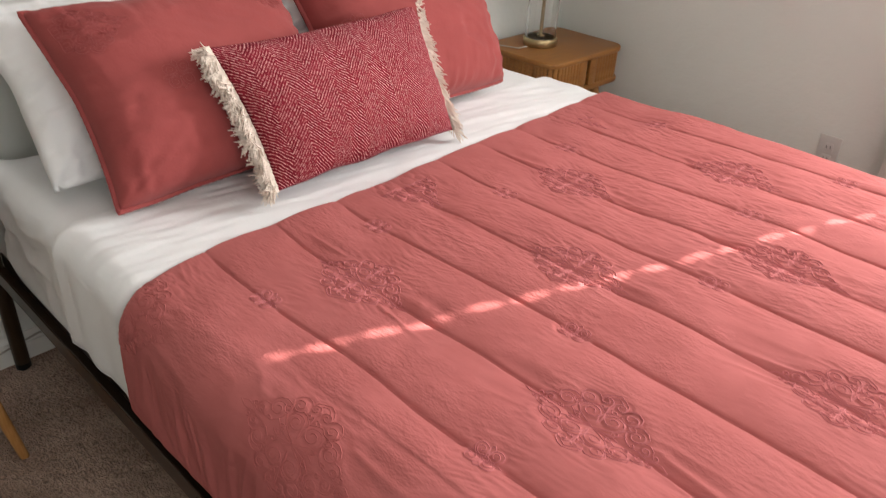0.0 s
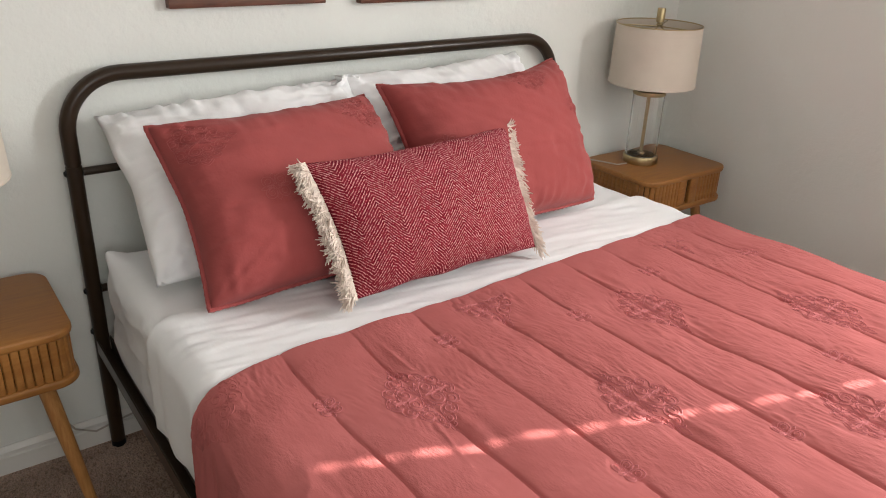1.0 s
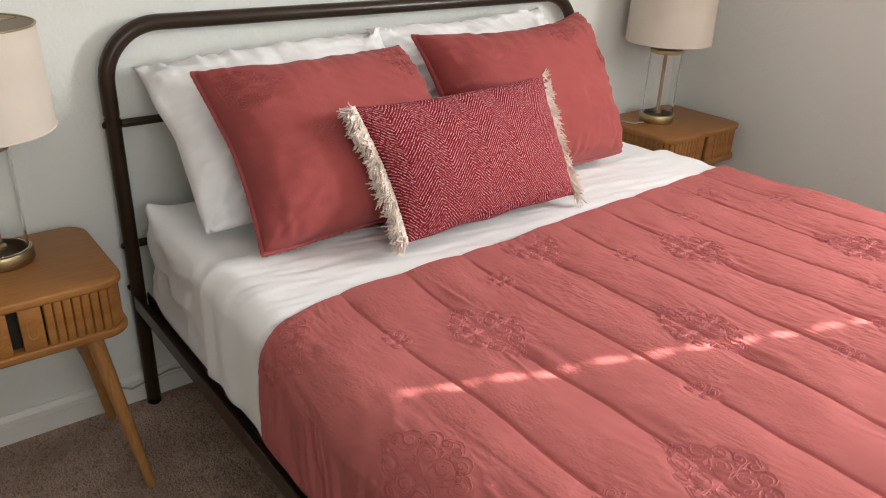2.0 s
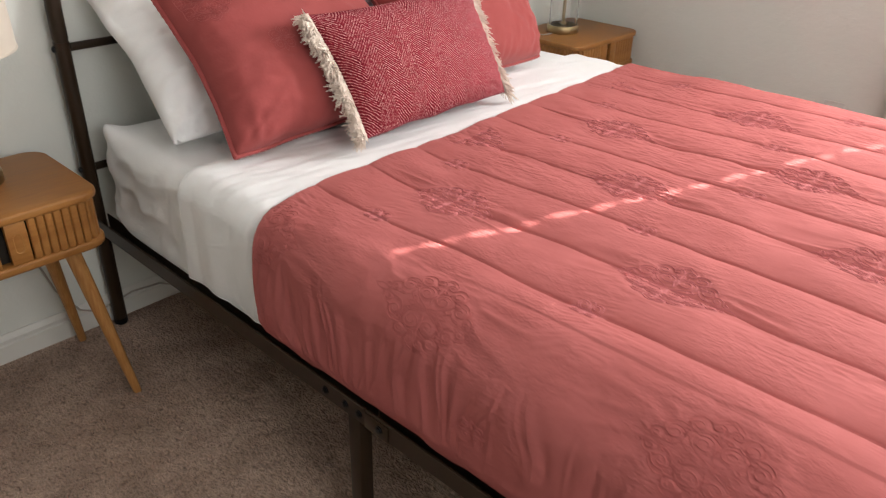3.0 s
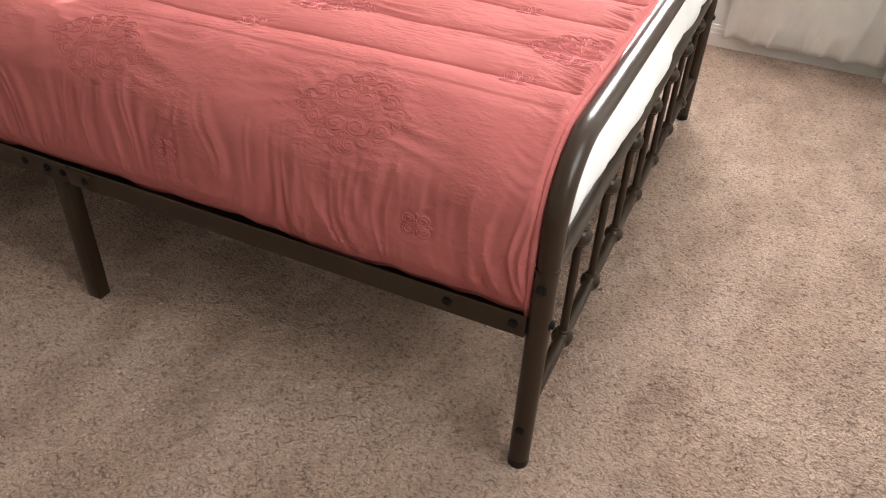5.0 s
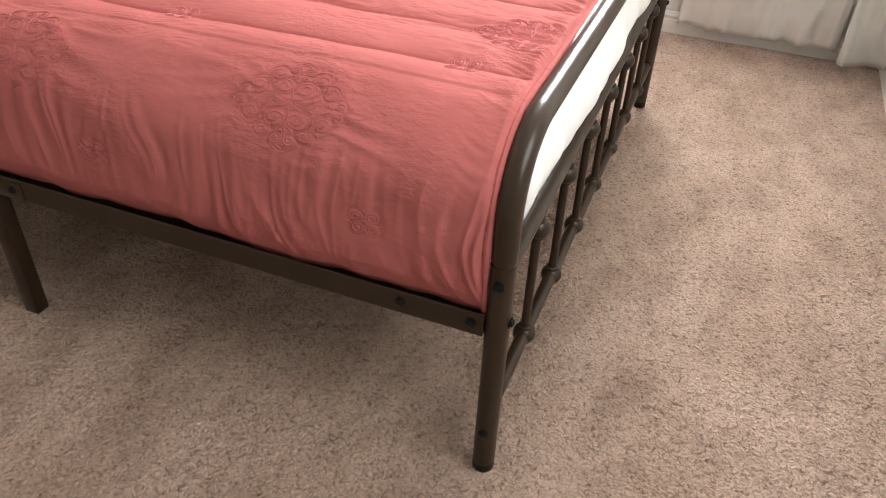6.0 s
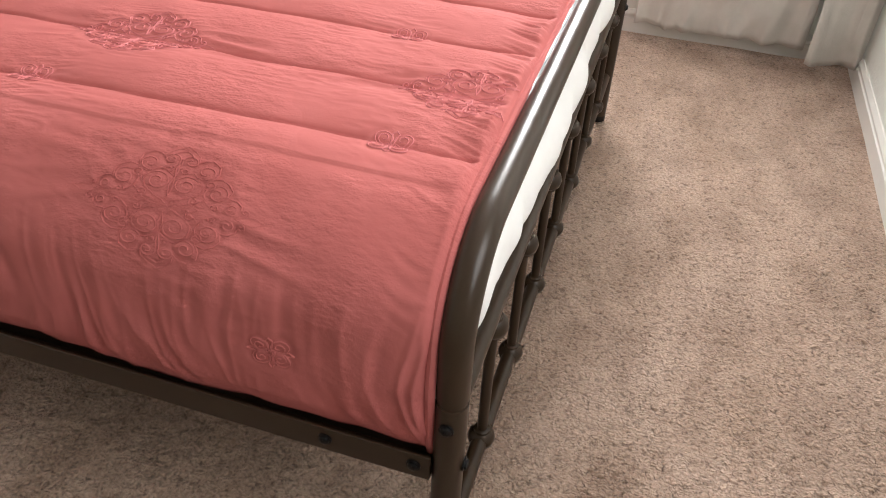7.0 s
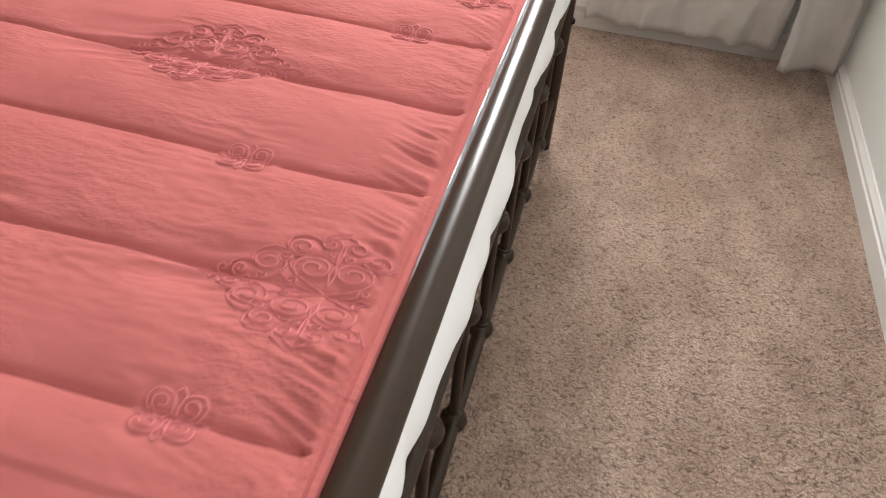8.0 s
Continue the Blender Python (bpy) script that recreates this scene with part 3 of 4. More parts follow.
        for y, z in ((-1.003, 0.336), (-1.063, 0.336), (-1.103, 0.336), (-1.162, 0.335), (-1.928, 0.338), (-2.042, 0.338)):
            bolt(bed, (x - side * (0.003 if -1.19 < y < -1.12 else 0.0), y, z), (-side, 0, 0), 0.0068)
    for i in range(9):
        y = -0.2 - i * 0.215
        part("slat", Buf().box((0.024, y - 0.02, 0.3400), (1.516, y + 0.02, 0.3600), 0.002), bronze, bed)


bed_frame()

# ---- bedding: all layers follow one section across the mattress ----
MX0, MX1, MZ0 = 0.012, 1.572, 0.361
SIDE_LOW = 0.352


def top_z(y):
    """Height of the mattress, a little higher towards the foot."""
    return 0.612 + 0.016 * smoothstep(-0.9, -2.0, y)


def edge_r(y):
    """Radius of the rounded long edges, softer towards the foot."""
    return 0.055 + 0.050 * smoothstep(-0.95, -1.6, y)


def section(s, y, out, low=SIDE_LOW):
    """Point and outward normal at arc length s from the low edge on the near side, pushed out by out."""
    zt, er = top_z(y), edge_r(y)
    side = zt - er - low
    arc = er * np.pi / 2
    flat = MX1 - MX0 - 2 * er
    total = 2 * side + 2 * arc + flat
    m = np.where(s > total / 2, total - s, s)
    a = np.clip((m - side) / er, 0, np.pi / 2)
    x = np.where(m < side, MX0, MX0 + er - er * np.cos(a)) + np.clip(m - side - arc, 0, None)
    z = np.where(m < side, low + m, zt - er + er * np.sin(a))
    nx, nz = -np.cos(a), np.sin(a)
    right = s > total / 2
    x = np.where(right, MX0 + MX1 - x, x)
    nx = np.where(right, -nx, nx)
    return np.stack([x + nx * out, y, z + nz * out], -1), np.stack([nx, 0 * y, nz], -1)


def arc_of_x(x, y):
    """Arc length at which the section passes over x on the flat top."""
    zt, er = top_z(y), edge_r(y)
    return (zt - er - SIDE_LOW) + er * np.pi / 2 + (x - MX0 - er)


def total_arc(y):
    er = edge_r(y)
    return 2 * (top_z(y) - er - SIDE_LOW) + er * np.pi + (MX1 - MX0 - 2 * er)


def mattress():
    nu, ny = 380, 200
    u, y = np.meshgrid(np.linspace(0, 1, nu), np.linspace(-0.055, -2.055, ny), indexing="ij")
    s = u * total_arc(y)
    side = smoothstep(0.16, 0.05, np.minimum(u, 1 - u))
    r = smoothstep(0, 0.05, np.minimum(-0.055 - y, y + 2.055))
    h = 0.004 * soft_noise(u, y, 41, (12, 9)) * (1 - side) + side * (0.015 * -np.abs(soft_noise(u * 2.2 + 0.35 * y, y, 42, (14, 11))) + 0.004 * soft_noise(u, y, 43, (5, 40)))
    h = h - side * smoothstep(-0.62, -0.2, y) * 0.011 * np.abs(soft_noise(u + 0.01 * soft_noise(u, y, 49, (5, 6)), y, 44, (48, 4)))
    h = h * smoothstep(0.0, 0.03, np.minimum(u, 1 - u))
    p, n = section(s, y, 0.0)
    p = p + n * (h - 0.028 * (1 - r) ** 2)[..., None]
    for cx in (MX0 + 0.012, MX1 - 0.012):
        q = np.sqrt((p[..., 0] - cx) ** 2 + ((p[..., 1] + 0.095) / 1.3) ** 2)
        p[..., 2] += 0.044 * np.exp(-(q / 0.028) ** 1.3)
    verts = p.reshape(-1, 3)
    N = nu * ny
    faces = grid_faces(nu, ny)
    # head and foot faces, and the underside
    extra = []
    for j, yy in ((0, -0.042), (ny - 1, -2.062)):
        ring = [i * ny + j for i in range(nu)]
        o = N + len(extra)
        for i in range(nu):
            q = p[i, j].copy()
            q[1] = yy
            q[2] -= 0.018
            q[0] = 0.766 + (q[0] - 0.766) * 0.985
            q[2] = max(q[2], MZ0 + 0.004)
            q[1] += 0.004 * math.sin(i * 0.9) * (1 if j else -1)
            extra.append(q)
        for i in range(nu - 1):
            f = (ring[i], ring[i + 1], o + i + 1, o + i)
            faces.append(f if j else f[::-1])
        c = len(extra)
        for i in range(nu):
            q = extra[o - N + i].copy()
            q[2] = MZ0
            q[1] += 0.002 * math.sin(i * 2.3)
            extra.append(q)
        for i in range(nu - 1):
            f = (o + i, o + i + 1, N + c + i + 1, N + c + i)
            faces.append(f if j else f[::-1])
    me = mesh_of("mattress", list(verts) + extra, faces, white_cloth)
    root = thing("mattress", "thick mattress in a white cotton fitted sheet", "mattress", shape=me)
    # loose sheet and a grey satin edge at the foot
    nu2, nv2 = 130, 18
    u, v = np.meshgrid(np.linspace(0, 1, nu2), np.linspace(0, 1, nv2), indexing="ij")
    ends = smoothstep(0, 0.05, np.minimum(u, 1 - u))
    Y = -2.050 - ends * (0.046 * np.sin(np.pi * np.clip(v * 1.05, 0, 1)) ** 0.6 + 0.006 * soft_noise(u, v, 45, (34, 2)) + 0.008 * soft_noise(u, v, 46, (13, 1.5)))
    Z = 0.444 + 0.016 * soft_noise(u, v * 0, 47, (15, 1)) * (1 - v) + v * 0.168
    me2 = mesh_of("sheet_overhang", np.stack([0.03 + 1.48 * u, Y, Z], -1).reshape(-1, 3), [f[::-1] for f in grid_faces(nu2, nv2)], white_cloth)
    part("sheet_overhang", me2, white_cloth, root, "loose sheet bulging against the foot rail")
    part("satin_edge", Buf().tube([(0.16 + 0.0205 * i, -2.0605 + 0.0008 * math.sin(i), 0.6390 - 0.03 * (abs(i / 30 - 1) ** 6)) for i in range(61)], 0.0085, 10), mattress_trim, root, "grey satin mattress edge")


mattress()


def layered(name, y0, y1, lows, outs, material, ny, nu, height, label, category, thick):
    """A draped layer with a rounded rim and an underside."""
    u, y = np.meshgrid(np.linspace(0, 1, nu), np.linspace(y0, y1, ny), indexing="ij")
    if name == "comforter":
        y = QY1 + (hem_y(u) - QY1) * (y - QY1) / (QY0 - QY1)
        y0 = hem_y(u)
    s = u * total_arc(y)
    h = height(u, y, s)
    p, n = section(s, y, outs)
    rim = np.minimum(smoothstep(0, 0.012, np.abs(y - y0)), smoothstep(0, 0.012, np.abs(y - y1)))
    rim = np.minimum(rim, smoothstep(0, 0.008, np.minimum(u, 1 - u)))
    top = p + n * (h - thick * 0.5 * (1 - rim))[..., None]
    top[..., 2] += lows(u, y)
    under = p - n * (thick * 0.55 + 0.0 * rim)[..., None]
    under[..., 2] += lows(u, y)
    N = nu * ny
    faces = grid_faces(nu, ny)
    # the rim, from the upper edge round to the underside
    ring = [(i, 0) for i in range(nu)] + [(nu - 1, j) for j in range(1, ny)] + [(i, ny - 1) for i in range(nu - 2, -1, -1)] + [(0, j) for j in range(ny - 2, 0, -1)]
    k = len(ring)
    low_edge = np.array([under[i, j] for i, j in ring])
    for a in range(k):
        b = (a + 1) % k
        faces.append((ring[a][0] * ny + ring[a][1], N + a, N + b, ring[b][0] * ny + ring[b][1]))
    coarse = under[::5, ::5]
    faces += [f[::-1] for f in grid_faces(coarse.shape[0], coarse.shape[1], N + k)]
    me = mesh_of(name, np.vstack([top.reshape(-1, 3), low_edge, coarse.reshape(-1, 3)]), faces, material)
    return thing(name, label, category, shape=me), top


def sheet_height(u, y, s):
    side = smoothstep(0.17, 0.06, np.minimum(u, 1 - u))
    lie = -0.0045 * np.abs(soft_noise(u * 1.2 + y * 1.1, y, 51, (9, 7))) + 0.003 + 0.0022 * soft_noise(u + y, y * 2, 52, (30, 24))
    fold = 0.007 * soft_noise(u, y, 53, (3, 17)) + 0.004 * np.sin(2 * np.pi * (y / 0.16 + 0.3 * soft_noise(u, y, 54, (3, 4))))
    edge = 0.003 * smoothstep(-0.53, -0.50, y)
    return 0.002 + lie * (1 - side) + fold * side + edge - 0.010 * smoothstep(-0.735, -0.775, y)


layered("flat_sheet", -0.475, -0.83, lambda u, y: 0.006 + 0.0 * u, 0.0045, white_cloth, 80, 300, sheet_height,
        "white cotton top sheet folded back over the bed", "bed sheet", 0.006)



def drift(x, y):
    """The quilting runs a little askew towards the foot."""
    return (0.006 - 0.022 * smoothstep(-1.33, -1.90, y)) * smoothstep(0.0, 0.45, x)


SEAMS = [0.176 + 0.1535 * k for k in range(-1, 10)]
BIG = [(x, y) for k, x in enumerate((0.034, 0.326, 0.646, 0.945, 1.268, 1.54)) for y in ((-1.240, -1.737) if k % 2 == 0 else (-1.013, -1.509, -2.002))]
BIG += [(0.020, -0.80), (0.640, -0.785), (1.285, -0.755)]
SMALL = [(x, y) for k, x in enumerate((0.176, 0.480, 0.786, 1.098, 1.40)) for y in ((-0.950, -1.446, -1.944) if k % 2 == 0 else (-0.880, -1.362, -1.862))]
SMALL += [(-0.10, -1.87), (-0.10, -1.38)]
BIG = [(x + float(drift(x, y)), y) for x, y in BIG]
SMALL = [(x + float(drift(x, y)), y) for x, y in SMALL]


def med_size(bx):
    """Half length along the bed and half width across it of a medallion at bx."""
    return (0.098, 0.068) if bx > 0.1 else (0.100, 0.056)


LOOPS = [(0.18, 0.36, 0.20), (0.34, 0.64, 0.16), (0.60, 0.32, 0.15), (0.10, 0.82, 0.15), (0.79, 0.13, 0.10)]
QY0, QY1 = -0.750, -2.0580


def hem_y(u):
    """The head hem, which lies a little askew."""
    return -0.780 + 0.046 * smoothstep(0.10, 0.22, u) + 0.048 * smoothstep(0.3, 0.9, u)


def quilt_height(u, y, s):
    er = edge_r(y)
    X = MX0 + er + (s - (top_z(y) - er - SIDE_LOW) - er * np.pi / 2)
    edge_s = np.minimum(s, total_arc(y) - s)
    side = smoothstep(0.27, 0.17, edge_s)
    wob = 0.004 * soft_noise(X, y, 61, (5, 6))
    d = np.abs(((X + wob - drift(X, y) - SEAMS[0]) / 0.1535 + 0.5) % 1 - 0.5) * 0.1535
    near = np.ones_like(X)
    big = np.zeros_like(X)
    for bx, by in BIG:
        q = np.sqrt(((X - bx) / 0.068) ** 2 + ((y - by) / 0.086) ** 2)
        near *= smoothstep(0.65, 1.12, q)
        big = np.maximum(big, smoothstep(1.6, 0.9, q))
    for bx, by in SMALL:
        q = np.sqrt(((X - bx) / 0.034) ** 2 + ((y - by) / 0.036) ** 2)
        near *= 0.3 + 0.7 * smoothstep(0.8, 1.1, q)
        big = np.maximum(big, 0.7 * smoothstep(2.4, 0.9, q))
    inner = (X > 0.11) & (X < 1.44)
    groove = np.where(inner, 1.0, 0.0)
    puff = (0.0055 + 0.0070 * smoothstep(-0.85, -1.6, y)) * np.clip(np.sin(np.clip(d / 0.07675, 0, 1) * np.pi / 2), 0, 1) ** 0.5 + 0.0045
    puff = np.where(inner, puff, 0.011)
    blend = smoothstep(0.09, 0.14, X) * smoothstep(1.46, 1.41, X)
    h = puff * blend + 0.011 * (1 - blend)
    h = h - groove * 0.0042 * np.exp(-(d / 0.0030) ** 2) * near * smoothstep(-0.76, -0.80, y)
    # embroidered patches lie flatter and are drawn in
    h = h * (0.84 + 0.16 * near)
    lump = 0.0030 * soft_noise(X, y, 62, (9, 7)) + 0.0016 * soft_noise(X, y, 66, (22, 16))
    crease_n = soft_noise(X + 0.035 * soft_noise(X, y, 69, (6, 6)), y, 63, (140, 34))
    crease_m = soft_noise(X + 0.035 * soft_noise(X, y, 70, (5, 5)), y, 64, (58, 17))
    where = np.clip(-0.05 + 0.35 * smoothstep(0.3, 1.1, X) + 1.2 * soft_noise(X, y, 65, (6, 4)), 0.04, 1) + 1.15 * big
    creases = (0.0017 * -np.abs(crease_n) + 0.0011 * -np.abs(crease_m)) * where
    h = h + (lump + creases) * (1 - 0.7 * side) * (0.12 + 0.88 * near) * (0.25 + 0.75 * smoothstep(1.50, 1.42, X))
    # stitched patches: the loops of the scrollwork stand up between sewn lines
    for bx, by in BIG:
        k = np.nonzero((np.abs(X - bx) < 0.085) & (np.abs(y - by) < 0.125))
        if len(k[0]) == 0:
            continue
        P, Q = np.abs(y[k] - by) / med_size(bx)[0], np.abs(X[k] - bx) / med_size(bx)[1]
        relief = np.zeros_like(P)
        for p, q, r in LOOPS:
            e = np.sqrt((P - p) ** 2 + (Q - q) ** 2) / r
            relief += np.where(e < 1.2, 0.0009 * np.exp(-(e / 0.62) ** 2) - 0.0011 * np.exp(-((e - 1.05) / 0.16) ** 2), 0.0)
        h[k] += relief
    for bx, by in SMALL:
        k = np.nonzero((np.abs(X - bx) < 0.05) & (np.abs(y - by) < 0.05))
        P, Q = np.abs(y[k] - by) / 0.030, np.abs(X[k] - bx) / 0.027
        e = np.sqrt((P - 0.46) ** 2 + (Q - 0.42) ** 2) / 0.40
        h[k] += 0.0010 * np.exp(-(e / 0.6) ** 2) - 0.0010 * np.exp(-((e - 1.0) / 0.2) ** 2)
    # long folds drawn towards each medallion, along the channels
    for n, (bx, by) in enumerate(BIG):
        away = np.abs(y - by) - 0.075
        fan = smoothstep(-0.01, 0.03, away) * smoothstep(0.17, 0.05, away) * np.exp(-((X - bx) / 0.05) ** 4)
        h = h - fan * 0.0060 * np.abs(soft_noise((X - bx) * (1 - 1.5 * np.clip(away, 0, 0.2)) + 0.10 * (y - by) * np.sign(y - by), y, 300 + n, (48, 6))) * (1 - 0.6 * side)
    # the far edge is rolled up a little
    h = h + 0.012 * smoothstep(1.28, 1.42, X) * smoothstep(1.64, 1.52, X) * smoothstep(-0.86, -1.0, y)
    # gathers at the foot hem
    foot = smoothstep(QY1 + 0.085, QY1 + 0.010, y) * (0.55 + 0.45 * soft_noise(X, y, 84, (9, 3)))
    slant = X + 0.45 * y * np.sign(soft_noise(X, y * 0, 81, (4, 1)))
    puckers = 0.0085 * (0.4 - np.abs(soft_noise(slant, y, 68, (52, 10)))) + 0.0070 * (0.4 - np.abs(soft_noise(slant + 0.02 * soft_noise(X, y, 82, (9, 9)), y, 83, (110, 14))))
    h = h + foot * (0.35 + 0.65 * near) * puckers * (1 - side)
    # the foot hem itself lies level
    level = smoothstep(QY1 + 0.020, QY1 + 0.005, y) * (1 - side)
    h = h * (1 - level) + 0.010 * level
    # vertical gathers on the drop
    low = 1.0 * smoothstep(0.25, 0.12, edge_s) * (0.15 + 0.85 * smoothstep(0.0, 0.06, edge_s)) * np.where(s > 0.5 * total_arc(y), 0.25, 1.0) * (0.45 + 0.55 * smoothstep(-0.80, -1.0, y))
    ph = y / 0.046 + 0.9 * soft_noise(y, edge_s, 71, (8, 5)) + 0.8 * soft_noise(y, edge_s, 72, (3, 2))
    strength = np.clip(0.5 + 0.75 * soft_noise(y, edge_s, 73, (5, 4)), 0.2, 1)
    h = h + low * strength * (0.0012 * np.sin(2 * np.pi * ph) + 0.0060 * (0.4 - np.abs(soft_noise(y + 0.05 * soft_noise(y, edge_s, 77, (9, 6)), edge_s, 74, (34, 4)))) + 0.0115 * (0.4 - np.abs(soft_noise(y + 0.03 * soft_noise(y, edge_s, 79, (11, 8)), edge_s, 78, (62, 5)))))
    h = h + 0.004 * smoothstep(0.0, 0.10, edge_s) * smoothstep(0.30, 0.12, edge_s)
    h = h - 0.012 * smoothstep(0.05, 0.0, edge_s)
    return h


def quilt_low(u, y):
    e = smoothstep(0.10, 0.0, np.minimum(u, 1 - u))
    return e * (0.000 - 0.004 * smoothstep(-1.60, -1.63, y) + 0.007 * soft_noise(y, y * 0, 75, (7, 1)) + 0.0045 * soft_noise(y, y * 0, 76, (26, 1)))


NU, NY = 860, 560
comforter, quilt_top = layered("comforter", QY0, QY1, quilt_low, 0.0150, comforter_cloth, NY, NU, quilt_height,
                               "coral quilted cotton comforter with embroidered medallions, spread flat", "comforter", 0.016)


def on_quilt(x, y, lift=0.0004):
    """Place on the comforter's surface above plan position x (x runs on down the drop)."""
    yy = np.array(float(y))
    s = float(arc_of_x(x, yy)) / float(total_arc(yy))
    s = min(max(s, 0), 1)
    fi = s * (NU - 1)
    y0 = float(hem_y(np.array(s)))
    fj = min(max((float(y) - y0) / (QY1 - y0), 0), 1) * (NY - 1)
    i, j = min(int(fi), NU - 2), min(int(fj), NY - 2)
    a, b = fi - i, fj - j
    p = quilt_top
    q = p[i, j] * (1 - a) * (1 - b) + p[i + 1, j] * a * (1 - b) + p[i, j + 1] * (1 - a) * b + p[i + 1, j + 1] * a * b
    t1, t2 = p[i + 1, j] - p[i, j], p[i, j + 1] - p[i, j]
    n = np.cross(t2, t1)
    n = n / (np.linalg.norm(n) + 1e-9)
    if n[2] < 0 and x > 0.1:
        n = -n
    return Vector(q + n * lift)


def petal(cx, cy, r, aim, hand):
    """A slightly pointed ring along aim with a curl inside it, in one line."""
    out = []
    for k in range(21):
        a = aim + math.pi + hand * 2 * math.pi * k / 20
        w = r * (1 + 0.22 * max(math.cos(a - aim), 0.0) ** 3)
        out.append((cx + w * math.cos(a), cy + w * math.sin(a)))
    return out + [(cx + r * (0.84 - 0.56 * k / 12) * math.cos(aim + math.pi + hand * 7.6 * k / 12), cy + r * (0.84 - 0.56 * k / 12) * math.sin(aim + math.pi + hand * 7.6 * k / 12)) for k in range(13)]


def ring_at(cx, cy, r):
    return [(cx + r * math.cos(math.pi * k / 8), cy + r * math.sin(math.pi * k / 8)) for k in range(17)]


def mirrored(quarter):
    return [[(a * p, b * q) for p, q in line] for line in quarter for a in (1, -1) for b in (1, -1)]


def scroll(stem, cx, cy, r, turns, hand):
    """A stem that winds into a curl round a centre."""
    a0 = math.atan2(stem[-1][1] - cy, stem[-1][0] - cx)
    return stem + [(cx + r * (1 - 0.76 * k / 26) * math.cos(a0 + hand * 2 * math.pi * turns * k / 26), cy + r * (1 - 0.76 * k / 26) * math.sin(a0 + hand * 2 * math.pi * turns * k / 26)) for k in range(27)]


def medallion_lines():
    """Scrollwork of one quarter, mirrored: curls on stems, a scalloped rim and pointed leaves at the long ends."""
    quarter = [
        scroll([(0.0, 0.0), (0.05, 0.05), (0.16, 0.10), (0.30, 0.20)], 0.18, 0.34, 0.19, 1.7, 1),
        scroll([(0.0, 0.0), (0.14, 0.03), (0.30, 0.06), (0.44, 0.18)], 0.58, 0.31, 0.17, 1.6, -1),
        scroll([(0.0, 0.13), (0.03, 0.30), (0.0, 0.46), (0.14, 0.56), (0.22, 0.58)], 0.35, 0.63, 0.14, 1.5, 1),
        scroll([(0.0, 0.46), (0.02, 0.60), (0.02, 0.70)], 0.12, 0.76, 0.11, 1.4, -1),
        scroll([(0.44, 0.18), (0.54, 0.08), (0.68, 0.05), (0.72, 0.08)], 0.79, 0.13, 0.085, 1.4, 1),
        scroll([(0.72, 0.06), (0.86, 0.03), (0.92, 0.06)], 0.95, 0.12, 0.06, 1.2, 1),
        [(0.0, 1.04), (0.10, 0.98), (0.19, 0.88), (0.21, 0.78), (0.28, 0.84), (0.38, 0.85), (0.48, 0.77), (0.50, 0.64), (0.47, 0.54), (0.58, 0.56), (0.68, 0.50), (0.74, 0.40), (0.72, 0.28), (0.82, 0.27), (0.89, 0.21), (0.90, 0.15)],
        scroll([(0.30, 0.20), (0.38, 0.30), (0.40, 0.36)], 0.45, 0.43, 0.085, 1.3, 1), scroll([(0.14, 0.03), (0.22, 0.05), (0.28, 0.08)], 0.33, 0.12, 0.060, 1.2, -1),
        scroll([(0.02, 0.60), (0.06, 0.62)], 0.10, 0.585, 0.055, 1.2, 1), scroll([(0.54, 0.08), (0.56, 0.12)], 0.60, 0.10, 0.05, 1.1, 1),
        [(0.0, 0.96), (0.08, 0.90), (0.14, 0.82)], [(0.86, 0.0), (0.97, 0.05), (1.08, 0.07), (1.20, 0.0)], [(0.50, 0.64), (0.44, 0.50), (0.36, 0.48)],
        [(0.24, 0.0), (0.32, 0.05), (0.42, 0.0)], [(0.30, 0.20), (0.36, 0.32), (0.34, 0.44), (0.28, 0.50)]]
    return mirrored(quarter)


def flower_lines():
    """Four curled petals and small leaves between them."""
    return mirrored([petal(0.44, 0.42, 0.40, 0.74, 1), ring_at(0.0, 0.0, 0.22), [(0.04, 0.10), (0.12, 0.50), (0.16, 0.84), (0.0, 1.04)], [(0.10, 0.04), (0.50, 0.10), (0.86, 0.13), (1.12, 0.0)]])


def resample(line, step):
    out = [line[0]]
    for (a, b), (c, d) in zip(line, line[1:]):
        k = max(1, int(math.hypot(c - a, d - b) / step))
        out += [(a + (c - a) * i / k, b + (d - b) * i / k) for i in range(1, k + 1)]
    return out


def stitch(lines, place, long_, wide, r=0.0010):
    b = Buf()
    for line in lines:
        pts = [place(q * wide, p * long_) for p, q in resample(line, 0.07)]
        keep = [pts[0]]
        for p in pts[1:]:
            if (p - keep[-1]).length > 0.0012:
                keep.append(p)
        if len(keep) > 2:
            b.tube(keep, r, 4, cap=False)
    return b


MED, FLO = medallion_lines(), flower_lines()
for bx, by in BIG:
    lines = [l for l in MED if all(QY1 + 0.006 < by + p * med_size(bx)[0] < -0.772 for p, q in l)]
    if lines and bx < 1.5:
        part("medallion_embroidery", stitch(lines, lambda q, p: on_quilt(bx + q, by + p), *med_size(bx), 0.0011 if bx > 0.1 else 0.0009), thread_coral if bx > 0.1 else comforter_cloth, comforter, "raised pink scrollwork stitching")
for bx, by in SMALL:
    part("flower_embroidery", stitch(FLO, lambda q, p: on_quilt(bx + q, by + p), 0.026, 0.022, 0.0009), thread_coral if bx > 0 else comforter_cloth, comforter, "small raised stitched flower")


